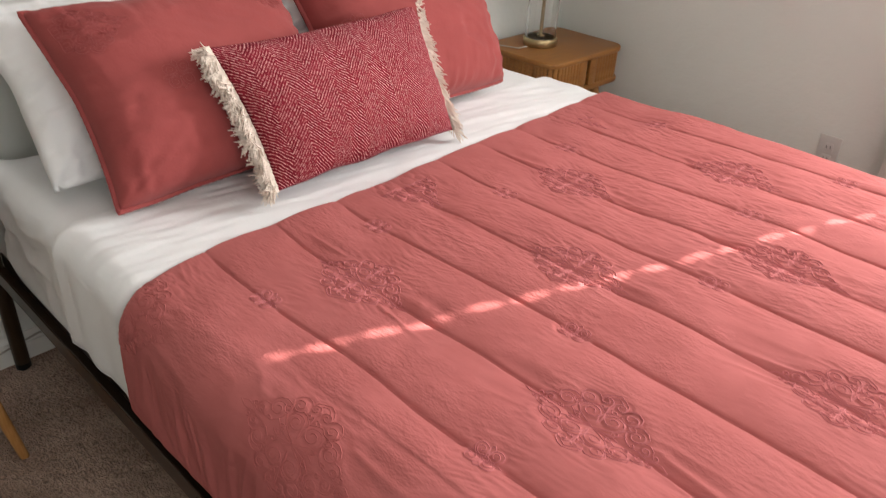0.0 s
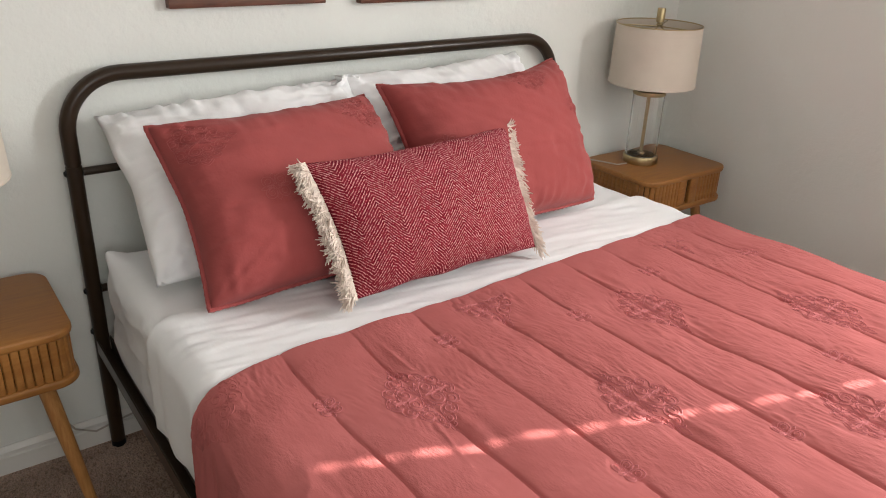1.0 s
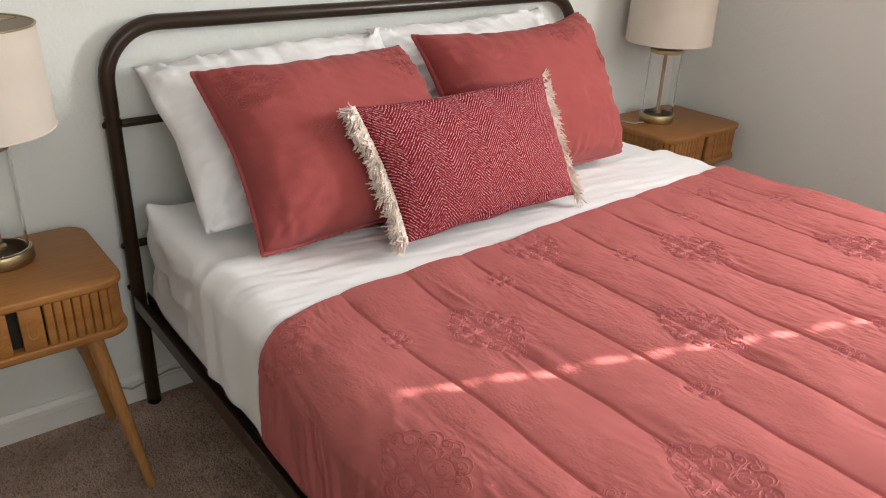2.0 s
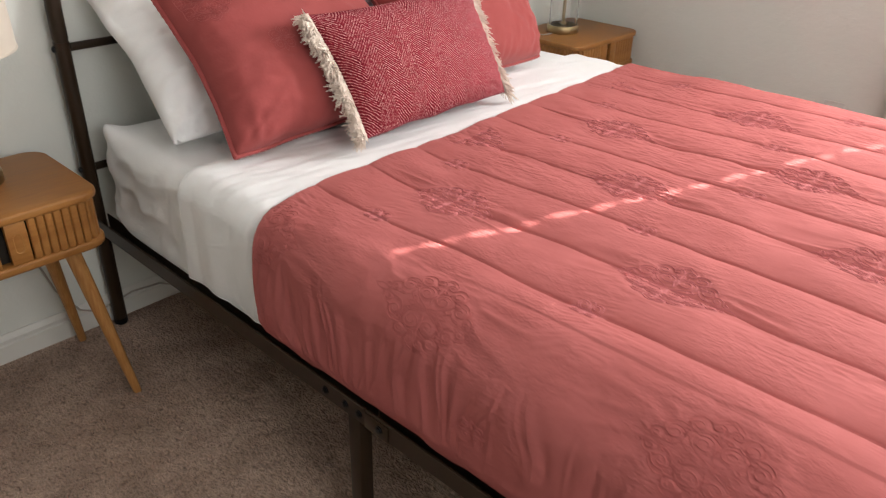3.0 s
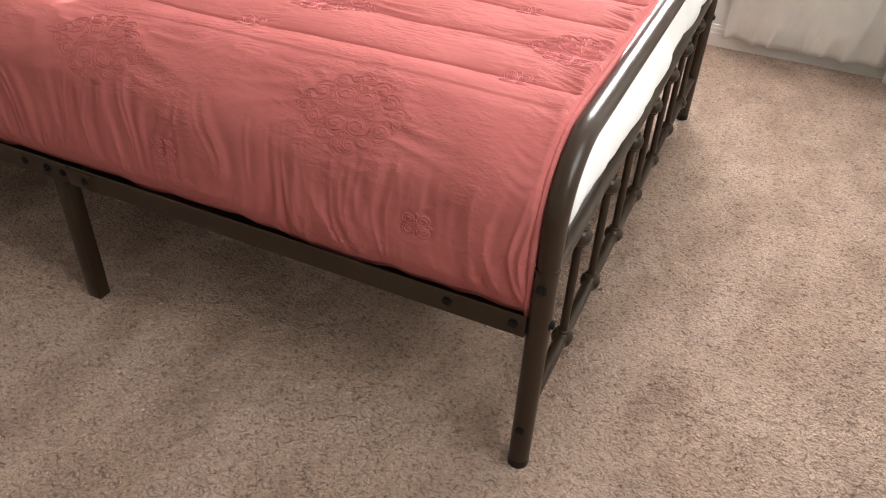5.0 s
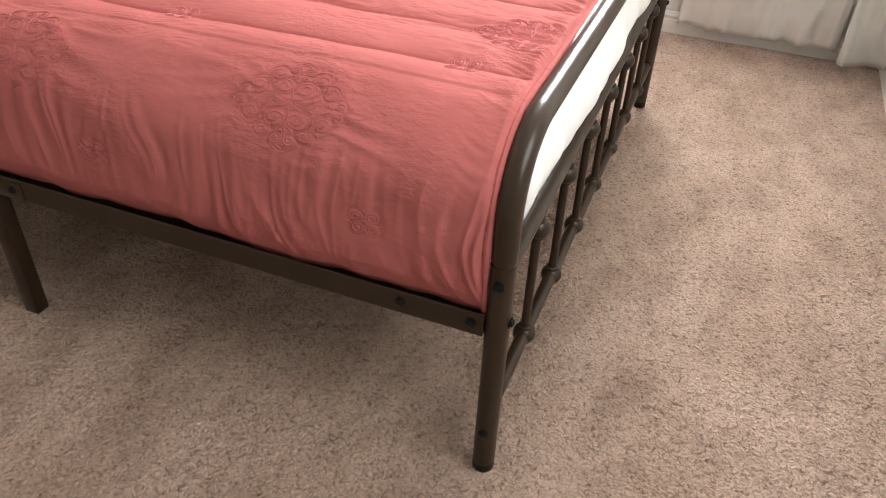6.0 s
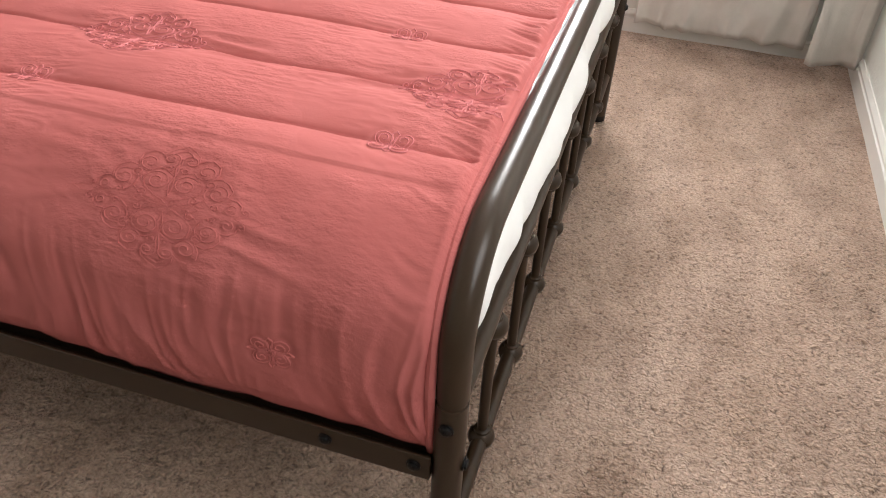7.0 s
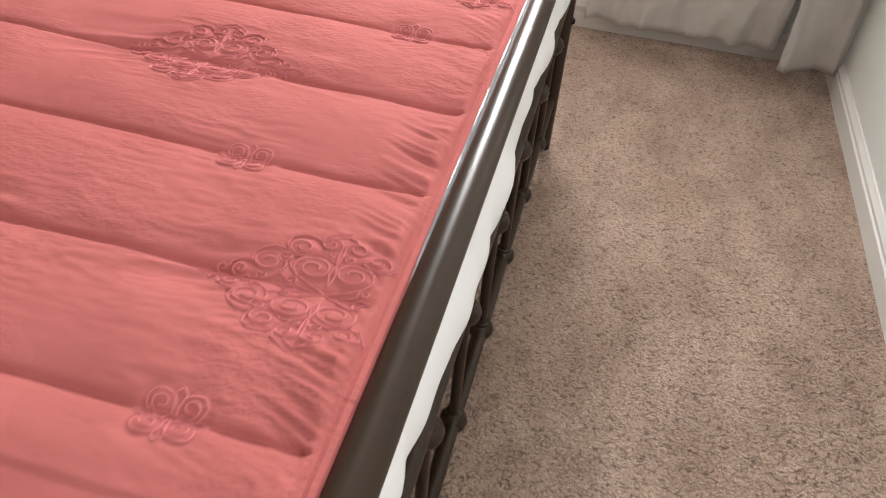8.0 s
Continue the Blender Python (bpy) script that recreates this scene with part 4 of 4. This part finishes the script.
def hem_piping(y, r, name, x0, x1, lift):
    pts = [on_quilt(x0 + (x1 - x0) * k / 220, y, 0.0) + Vector((0, 0, lift)) for k in range(221)]
    for _ in range(6):
        pts = [pts[0]] + [(a + b + c) / 3 for a, b, c in zip(pts, pts[1:], pts[2:])] + [pts[-1]]
    part(name, Buf().tube(pts, r, 8), comforter_cloth, comforter, "rolled cord along the hem")


hem_piping(QY1 + 0.001, 0.0062, "hem_piping", -0.22, 1.75, -0.002)
hem_piping(-0.70, 0.0030, "hem_piping", -0.22, 1.75, -0.003)

# ---- pillows ----


def pillow(name, corners, thick, material, label, category, group, seed, pull=0.035, crumple=0.004, uv=None, n=(96, 76), back=0.8, sag=0.0, wob=0.006, full=0.48, seam=None):
    """A stuffed cushion from its four corner points (bottom left, bottom right, top right, top left)."""
    bl, br, tr, tl = [np.array(c, dtype=float) for c in corners]
    nu, nv = n
    u, v = np.meshgrid(np.linspace(0, 1, nu), np.linspace(0, 1, nv), indexing="ij")
    cu, cv = 2 * u - 1, 2 * v - 1
    # mid-edges drawn in
    pu = u - pull * np.sign(cu) * np.abs(cu) ** 3 * (1 - cv ** 2) * 1.0
    pv = v - pull * np.sign(cv) * np.abs(cv) ** 3 * (1 - cu ** 2) * np.where(cv < 0, 0.25, 1.3)
    pu = pu + wob * soft_noise(v, u, seed + 7, (5, 1.5)) * np.abs(cu) ** 2 * (1 - cv ** 4)
    pv = pv + 1.6 * wob * soft_noise(u, v, seed + 8, (6, 1.5)) * np.abs(cv) ** 2 * (1 - cu ** 4)
    pv = pv - sag * smoothstep(0.4, 1.0, v) * (1 - cu ** 2)
    P = bl * ((1 - pu) * (1 - pv))[..., None] + br * (pu * (1 - pv))[..., None] + tr * (pu * pv)[..., None] + tl * ((1 - pu) * pv)[..., None]
    nrm = np.cross(br - bl, tl - bl)
    nrm /= np.linalg.norm(nrm)
    f = np.clip((1 - np.abs(cu) ** 2.4), 0, 1) ** full * np.clip((1 - np.abs(cv) ** 2.4), 0, 1) ** full
    rim = np.clip(1 - f, 0, 1)
    eu, ev = 1 - np.abs(cu), 1 - np.abs(cv)
    pucker = soft_noise(v, eu, seed, (30, 2.5)) * np.exp(-eu / 0.20) + soft_noise(u, ev, seed + 1, (34, 2.5)) * np.exp(-ev / 0.22) + 0.25 * soft_noise(v, eu, seed + 11, (62, 3)) * np.exp(-eu / 0.10) + 0.25 * soft_noise(u, ev, seed + 12, (66, 3)) * np.exp(-ev / 0.10)
    broad = soft_noise(u + 0.4 * v, v, seed + 2, (4, 3)) + 0.6 * soft_noise(u - 0.5 * v, v, seed + 3, (9, 7)) + 0.3 * soft_noise(u + v, v, seed + 4, (20, 14))
    ang, far = np.arctan2(ev + 1e-6, eu), np.sqrt(eu ** 2 + ev ** 2)
    corner = (np.sign(cu) + 3 * np.sign(cv)) * 7.0
    rays = -np.abs(soft_noise(ang + corner, far, seed + 5, (4.5, 1.2))) * np.exp(-far / 0.55)
    ridge = -np.abs(soft_noise(u * 0.8 + 0.5 * v, v - 0.4 * u, seed + 6, (5, 7)))
    bump = crumple * (pucker * 2.0 * smoothstep(0.0, 0.09, np.minimum(eu, ev)) + 2.2 * rays + (0.8 * broad + 1.1 * ridge) * f) * smoothstep(0.0, 0.045, np.minimum(eu, ev))
    if seam:
        line = v - seam - 0.012 * np.sin(5 * u)
        bump = bump - 0.0035 * np.exp(-(line / 0.010) ** 2) * f + 0.003 * soft_noise(u, line, seed + 9, (22, 2)) * np.exp(-(line / 0.07) ** 2) * f
    front = P + nrm * (0.66 * thick * f + bump)[..., None]
    rear = P - nrm * (0.36 * thick * back * f + 0.5 * bump)[..., None]
    N = nu * nv
    faces = grid_faces(nu, nv) + [g[::-1] for g in grid_faces(nu, nv, N)]
    faces = [g[::-1] for g in faces]
    uvs = None
    if uv:
        flat = np.stack([u * uv[0], v * uv[1]], -1).reshape(-1, 2)
        uvs = np.vstack([flat, flat])
    me = mesh_of(name, np.vstack([front.reshape(-1, 3), rear.reshape(-1, 3)]), faces, material, True, uvs)
    bm = bmesh.new()
    bm.from_mesh(me)
    bmesh.ops.remove_doubles(bm, verts=bm.verts[:], dist=0.0004)
    bm.to_mesh(me)
    bm.free()
    ob = thing(name, label, category, (0, 0, 0), group, me)

    def at(a, b, lift=0.001):
        i, j = min(int(a * (nu - 1)), nu - 2), min(int(b * (nv - 1)), nv - 2)
        x, y = a * (nu - 1) - i, b * (nv - 1) - j
        q = front[i, j] * (1 - x) * (1 - y) + front[i + 1, j] * x * (1 - y) + front[i, j + 1] * (1 - x) * y + front[i + 1, j + 1] * x * y
        return Vector(q + nrm * lift)

    edge = [P[i, 0] for i in range(nu)] + [P[-1, j] for j in range(1, nv)] + [P[i, -1] for i in range(nu - 2, -1, -1)] + [P[0, j] for j in range(nv - 2, 0, -1)]
    return ob, at, [Vector(e) for e in edge]


pillow("pillow", ((0.062, -0.378, 0.648), (0.735, -0.36, 0.648), (0.72, -0.035, 0.985), (0.062, -0.006, 0.945)), 0.17, pillow_cloth,
       "white bed pillow leaning against the metal headboard", "pillow", "white bed pillows", 101, 0.03, 0.0100, wob=0.007)
pillow_2, _, _ = pillow("pillow", ((0.735, -0.36, 0.648), (1.40, -0.35, 0.648), (1.372, -0.02, 1.012), (0.69, -0.045, 0.995)), 0.17, pillow_cloth,
       "white bed pillow leaning against the metal headboard", "pillow", "white bed pillows", 121, 0.045, 0.0100, wob=0.008)


def pillowcase_end():
    """Crumpled open end of a pillowcase, standing up between the two pillows."""
    nu, nv = 40, 30
    u, v = np.meshgrid(np.linspace(0, 1, nu), np.linspace(0, 1, nv), indexing="ij")
    w = soft_noise(u + 0.5 * v, v, 131, (7, 3))
    X = 0.648 + 0.115 * u + 0.012 * soft_noise(u, v, 132, (5, 4))
    Y = -0.060 - 0.05 * (1 - v) + 0.020 * w + 0.012 * soft_noise(u, v, 133, (14, 5)) - 0.03 * np.sin(np.pi * u)
    Z = 0.890 + 0.110 * v * (0.75 + 0.25 * np.sin(np.pi * u) + 0.12 * soft_noise(u, v * 0, 134, (7, 1)))
    front = np.stack([X, Y, Z], -1).reshape(-1, 3)
    N = nu * nv
    faces = [f[::-1] for f in grid_faces(nu, nv)] + grid_faces(nu, nv, N)
    for i in range(nu - 1):
        a, c = i * nv + nv - 1, (i + 1) * nv + nv - 1
        faces.append((a, c, N + c, N + a))
    me = mesh_of("pillowcase_end", np.vstack([front, front + np.array([0, 0.004, 0])]), faces, pillow_cloth)
    part("pillowcase_end", me, pillow_cloth, pillow_2, "crumpled open end of the pillowcase")


pillowcase_end()


def sham(corners, seed, label, motifs, sag=0.02):
    ob, at, edge = pillow("pillow_sham", corners, 0.205, sham_cloth, label, "pillow sham", "coral pillow shams", seed, 0.034, 0.0055, sag=sag, full=0.36, seam=0.36)
    part("piping", Buf().tube(edge, [0.0062 + 0.0006 * math.sin(2.3 * k) for k in range(len(edge))], 8, closed=True), sham_cloth, ob, "corded edge seam")
    w = (Vector(corners[1]) - Vector(corners[0])).length
    h = (Vector(corners[3]) - Vector(corners[0])).length
    for a, b, big in motifs:
        lines, lo, wi = (MED, 0.072, 0.056) if big else (FLO, 0.032, 0.030)
        place = lambda q, p: at(min(max(a + p / w, 0.02), 0.98), min(max(b + q / h, 0.02), 0.98))
        part("embroidery", stitch(lines, place, lo, wi, 0.0007), sham_thread, ob, "raised scrollwork stitching")


sham(((0.121, -0.541, 0.650), (0.725, -0.50, 0.650), (0.688, -0.205, 0.972), (0.107, -0.275, 0.977)), 141,
     "coral quilted pillow sham with embroidered medallions", [(0.10, 0.80, True), (0.84, 0.84, True), (0.30, 0.46, False), (0.62, 0.10, True)])
sham(((0.715, -0.51, 0.650), (1.318, -0.478, 0.655), (1.324, -0.240, 1.024), (0.711, -0.240, 1.004)), 161,
     "coral quilted pillow sham with embroidered medallions", [(0.66, 0.88, True), (0.90, 0.60, False), (0.10, 0.5, False)], 0.055)


def lumbar():
    c = ((0.398, -0.668, 0.656), (0.918, -0.666, 0.660), (0.968, -0.460, 0.918), (0.358, -0.520, 0.926))
    ob, at, edge = pillow("throw_pillow", c, 0.125, herring, "red herringbone wool lumbar pillow with cream fringe", "throw pillow", "", 181, 0.026, 0.0034, (0.56, 0.31), wob=0.010, full=0.5)
    rng = random.Random(5)
    for lo, hi, out in ((0, 3, -1), (1, 2, 1)):
        a, b = Vector(c[lo]), Vector(c[hi])
        across = (Vector(c[1]) - Vector(c[0])).normalized() * out
        up = (b - a).normalized()
        nrm = (Vector(c[1]) - Vector(c[0])).cross(Vector(c[3]) - Vector(c[0])).normalized()
        fr = Buf()
        count = 170
        for k in range(count):
            t = k / (count - 1)
            root = a.lerp(b, 0.005 + 0.99 * t) - across * 0.006 * math.sin(math.pi * t) * 2
            tuft = (across + up * rng.uniform(-0.45, 0.30) + nrm * rng.uniform(-0.15, 0.40))
            reach = rng.uniform(0.020, 0.042) if out < 0 else rng.uniform(0.013, 0.024)
            sway = up * rng.uniform(-0.020, 0.012) + nrm * rng.uniform(-0.012, 0.012) + Vector((0, 0, -0.007))
            for s in range(8):
                r0 = root + nrm * rng.uniform(-0.005, 0.008) + up * rng.uniform(-0.003, 0.003)
                d = (tuft + up * rng.uniform(-0.2, 0.2) + nrm * rng.uniform(-0.2, 0.2)).normalized()
                length = reach * rng.uniform(0.75, 1.1)
                curl = sway + up * rng.uniform(-0.013, 0.010) + nrm * rng.uniform(-0.010, 0.012)
                pts = [r0 + d * length * q + curl * q * q for q in (0, 0.3, 0.6, 0.85, 1.0)]
                fr.tube(pts, [0.0014, 0.0016, 0.0016, 0.0014, 0.0009], 4, cap=False)
        tagged(part("fringe", fr, fringe_cloth, ob, "cream cotton yarn fringe"), kind="stuff")


lumbar()

# ---- nightstands and lamps ----


def rounded_rect(w, d, r, n=8):
    out = []
    for cx, cy, a0 in ((w / 2 - r, -d / 2 + r, -90), (w / 2 - r, d / 2 - r, 0), (-w / 2 + r, d / 2 - r, 90), (-w / 2 + r, -d / 2 + r, 180)):
        for i in range(n + 1):
            a = radians(a0 + 90 * i / n)
            out.append((cx + r * math.cos(a), cy + r * math.sin(a)))
    return out


NW, ND, NT = 0.45, 0.345, 0.580


def nightstand(at, label):
    root = thing("nightstand", label, "nightstand", at, "matching nightstands")
    part("top", Buf().slab(rounded_rect(NW, ND, 0.05), NT - 0.020, NT, 0.006), oak, root)
    part("base", Buf().slab(rounded_rect(NW, ND, 0.05), 0.443, 0.463, 0.006), oak, root)
    # solid near-black block: its colour gives the shade in the door gap
    part("inside", Buf().slab(rounded_rect(NW - 0.06, ND - 0.06, 0.03), 0.4628, NT - 0.0198, 0.001), cavity_shade, root, "near-black filling for the shade inside the cabinet")
    # reeded fronts: slats along the rounded outline, with a gap between two sliding doors
    line = rounded_rect(NW - 0.026, ND - 0.026, 0.045, 10)
    length = 0.0
    ordered = line[0:] + [line[0]]
    seg = []
    for p, q in zip(ordered, ordered[1:]):
        d = math.hypot(q[0] - p[0], q[1] - p[1])
        seg.append((length, d, p, q))
        length += d
    count = int(length / 0.0182)
    w = length / count

    def along(s):
        s %= length
        for s0, d, p, q in seg:
            if d > 1e-9 and s0 <= s <= s0 + d:
                t = (s - s0) / d
                return Vector((p[0] + (q[0] - p[0]) * t, p[1] + (q[1] - p[1]) * t, 0)), Vector(((q[0] - p[0]) / d, (q[1] - p[1]) / d, 0))
        return Vector((ordered[0][0], ordered[0][1], 0)), Vector((1, 0, 0))

    hw = w / 2 - 0.0006
    prof = [(-hw, 0.0), (-hw, 0.0035), (-hw * 0.72, 0.0065), (0, 0.0078), (hw * 0.72, 0.0065), (hw, 0.0035), (hw, 0.0)]
    z0, z1 = 0.4632, NT - 0.0202
    me = Buf().add([(x, -y, z) for z in (z0, z1) for x, y in prof], [(i, (i + 1) % 7, 7 + (i + 1) % 7, 7 + i) for i in range(7)] + [tuple(range(7)), tuple(range(13, 6, -1))]).mesh("slat", oak)
    for k in range(count):
        p, d = along((k + 0.5) * w)
        if p.y < -ND / 2 + 0.03 and -0.056 < p.x < 0.050:
            continue
        sl = part("slat", me, oak, root)
        sl.location, sl.rotation_euler = p, (0, 0, math.atan2(d.y, d.x))
    yf = -ND / 2 + 0.013
    for cx in (-0.032, 0.032):
        door = Buf().box((cx - 0.0215, yf - 0.008, z0), (cx + 0.0215, yf + 0.006, z1), 0.002)
        dp = part("sliding_door", door, oak, root)
        # recessed oval pull: a rim and a sunk oval
        oval = [(0.0095 * math.cos(a) , 0.0135 + 0.0095 * math.sin(a)) if math.sin(a) >= 0 else (0.0095 * math.cos(a), -0.0135 + 0.0095 * math.sin(a)) for a in [2 * math.pi * i / 28 for i in range(28)]]
        zc = (z0 + z1) / 2
        part("finger_pull", Buf().add([(cx + x, yf - 0.0086, zc + z) for x, z in oval] + [(cx + x * 0.72, yf - 0.0070, zc + z * 0.85) for x, z in oval],
             [(i, (i + 1) % 28, 28 + (i + 1) % 28, 28 + i) for i in range(28)] + [tuple(range(28, 56))]), oak_leg, dp, "recessed oval finger pull")
    for sx in (-1, 1):
        for sy in (-1, 1):
            a, b = Vector((sx * (NW / 2 - 0.075), sy * (ND / 2 - 0.075), 0.444)), Vector((sx * (NW / 2 - 0.012), sy * (ND / 2 - 0.012), 0.0))
            part("leg", Buf().tube([a, a.lerp(b, 0.3), a.lerp(b, 0.98), b], [0.0185, 0.0175, 0.0105, 0.0095], 18), oak_leg, root, "tapered splayed round oak leg")
    return root


ns = nightstand((-0.332, -0.172, 0), "honey oak nightstand with reeded sliding doors")
copy_thing(ns, pose(1.982, -0.172, 0))


def table_lamp(at, label):
    root = thing("table_lamp", label, "lamp", at, "matching bedside lamps")
    part("base", Buf().lathe([(0.052, 0), (0.063, 0.001), (0.0645, 0.004), (0.0645, 0.026), (0.062, 0.030), (0.052, 0.031), (0, 0.031)], n=48), brass, root, "aged brass disc base")
    r, t = 0.0575, 0.004
    part("glass_cylinder", Buf().lathe([(r - t, 0.0315), (r, 0.0315), (r, 0.256), (r - t, 0.256), (r - t, 0.0315)], n=48), glass, root, "clear glass cylinder").visible_shadow = False
    part("rod", Buf().lathe([(0.014, 0.0312), (0.014, 0.038), (0.0068, 0.042), (0.0068, 0.246), (0.012, 0.254), (0.012, 0.256)], n=20), brass, root)
    part("cap", Buf().lathe([(0.040, 0.2562), (0.0585, 0.2562), (0.0595, 0.260), (0.0585, 0.270), (0.030, 0.272), (0.012, 0.273), (0.012, 0.32), (0, 0.32)], n=40), brass, root)
    sh = part("shade", Buf().lathe([(0.153, 0.297), (0.1545, 0.297), (0.1495, 0.505), (0.148, 0.505), (0.153, 0.297)], n=72), shade_cloth, root, "pale linen drum shade")
    for z, rr in ((0.2975, 0.1543), (0.5045, 0.1492)):
        part("rim", Buf().tube([(rr * math.cos(2 * math.pi * k / 64), rr * math.sin(2 * math.pi * k / 64), z) for k in range(64)], 0.0022, 8, closed=True), brass if z > 0.4 else shade_cloth, sh)
    for k in range(3):
        a = 2 * math.pi * k / 3 + 0.5
        part("spider_arm", Buf().tube([(0.006 * math.cos(a), 0.006 * math.sin(a), 0.497), (0.148 * math.cos(a), 0.148 * math.sin(a), 0.501)], 0.0022, 8), brass, sh)
    for sx in (-1, 1):
        part("harp", Buf().tube([(sx * 0.012, 0, 0.32), (sx * 0.045, 0, 0.36), (sx * 0.048, 0, 0.42), (sx * 0.030, 0, 0.482), (sx * 0.004, 0, 0.498)], 0.0022, 8), brass, root)
    part("finial", Buf().lathe([(0.008, 0.498), (0.013, 0.502), (0.009, 0.507), (0.009, 0.510), (0.0145, 0.512), (0.0145, 0.556), (0.013, 0.559), (0, 0.559)], n=24), brass, root)
    part("bulb", Buf().lathe([(0.012, 0.32), (0.013, 0.345), (0.022, 0.37), (0.029, 0.40), (0.026, 0.425), (0.014, 0.44), (0, 0.444)], n=24), white_plastic, root, "unlit white bulb")
    return root


lamp = table_lamp((-0.302, -0.125, NT), "glass and brass table lamp with pale drum shade")
copy_thing(lamp, pose(1.935, -0.138, NT))

# cords on the carpet and on the nightstand
thing("lamp_cord", "thin grey lamp cord trailing behind the nightstand", "cord", shape=Buf().tube(
    [(-0.20, 0.016, 0.42), (-0.185, 0.018, 0.30), (-0.15, 0.014, 0.17), (-0.10, 0.012, 0.085), (-0.05, 0.016, 0.055), (0.0, 0.0215, 0.062), (0.06, 0.02, 0.075), (0.14, 0.015, 0.07), (0.22, 0.015, 0.03), (0.40, 0.012, 0.006)], 0.0028, 8), material=cable_mat)
thing("lamp_cord", "thin pale lamp cord lying on the nightstand top", "cord", shape=Buf().tube(
    [(1.862, -0.138, NT + 0.004), (1.82, -0.13, NT + 0.003), (1.80, -0.08, NT + 0.003), (1.775, -0.035, NT + 0.003), (1.765, 0.003, NT + 0.003), (1.765, 0.018, NT - 0.03), (1.765, 0.02, 0.2), (1.765, 0.015, 0.004)], 0.0026, 8), material=cable_mat)
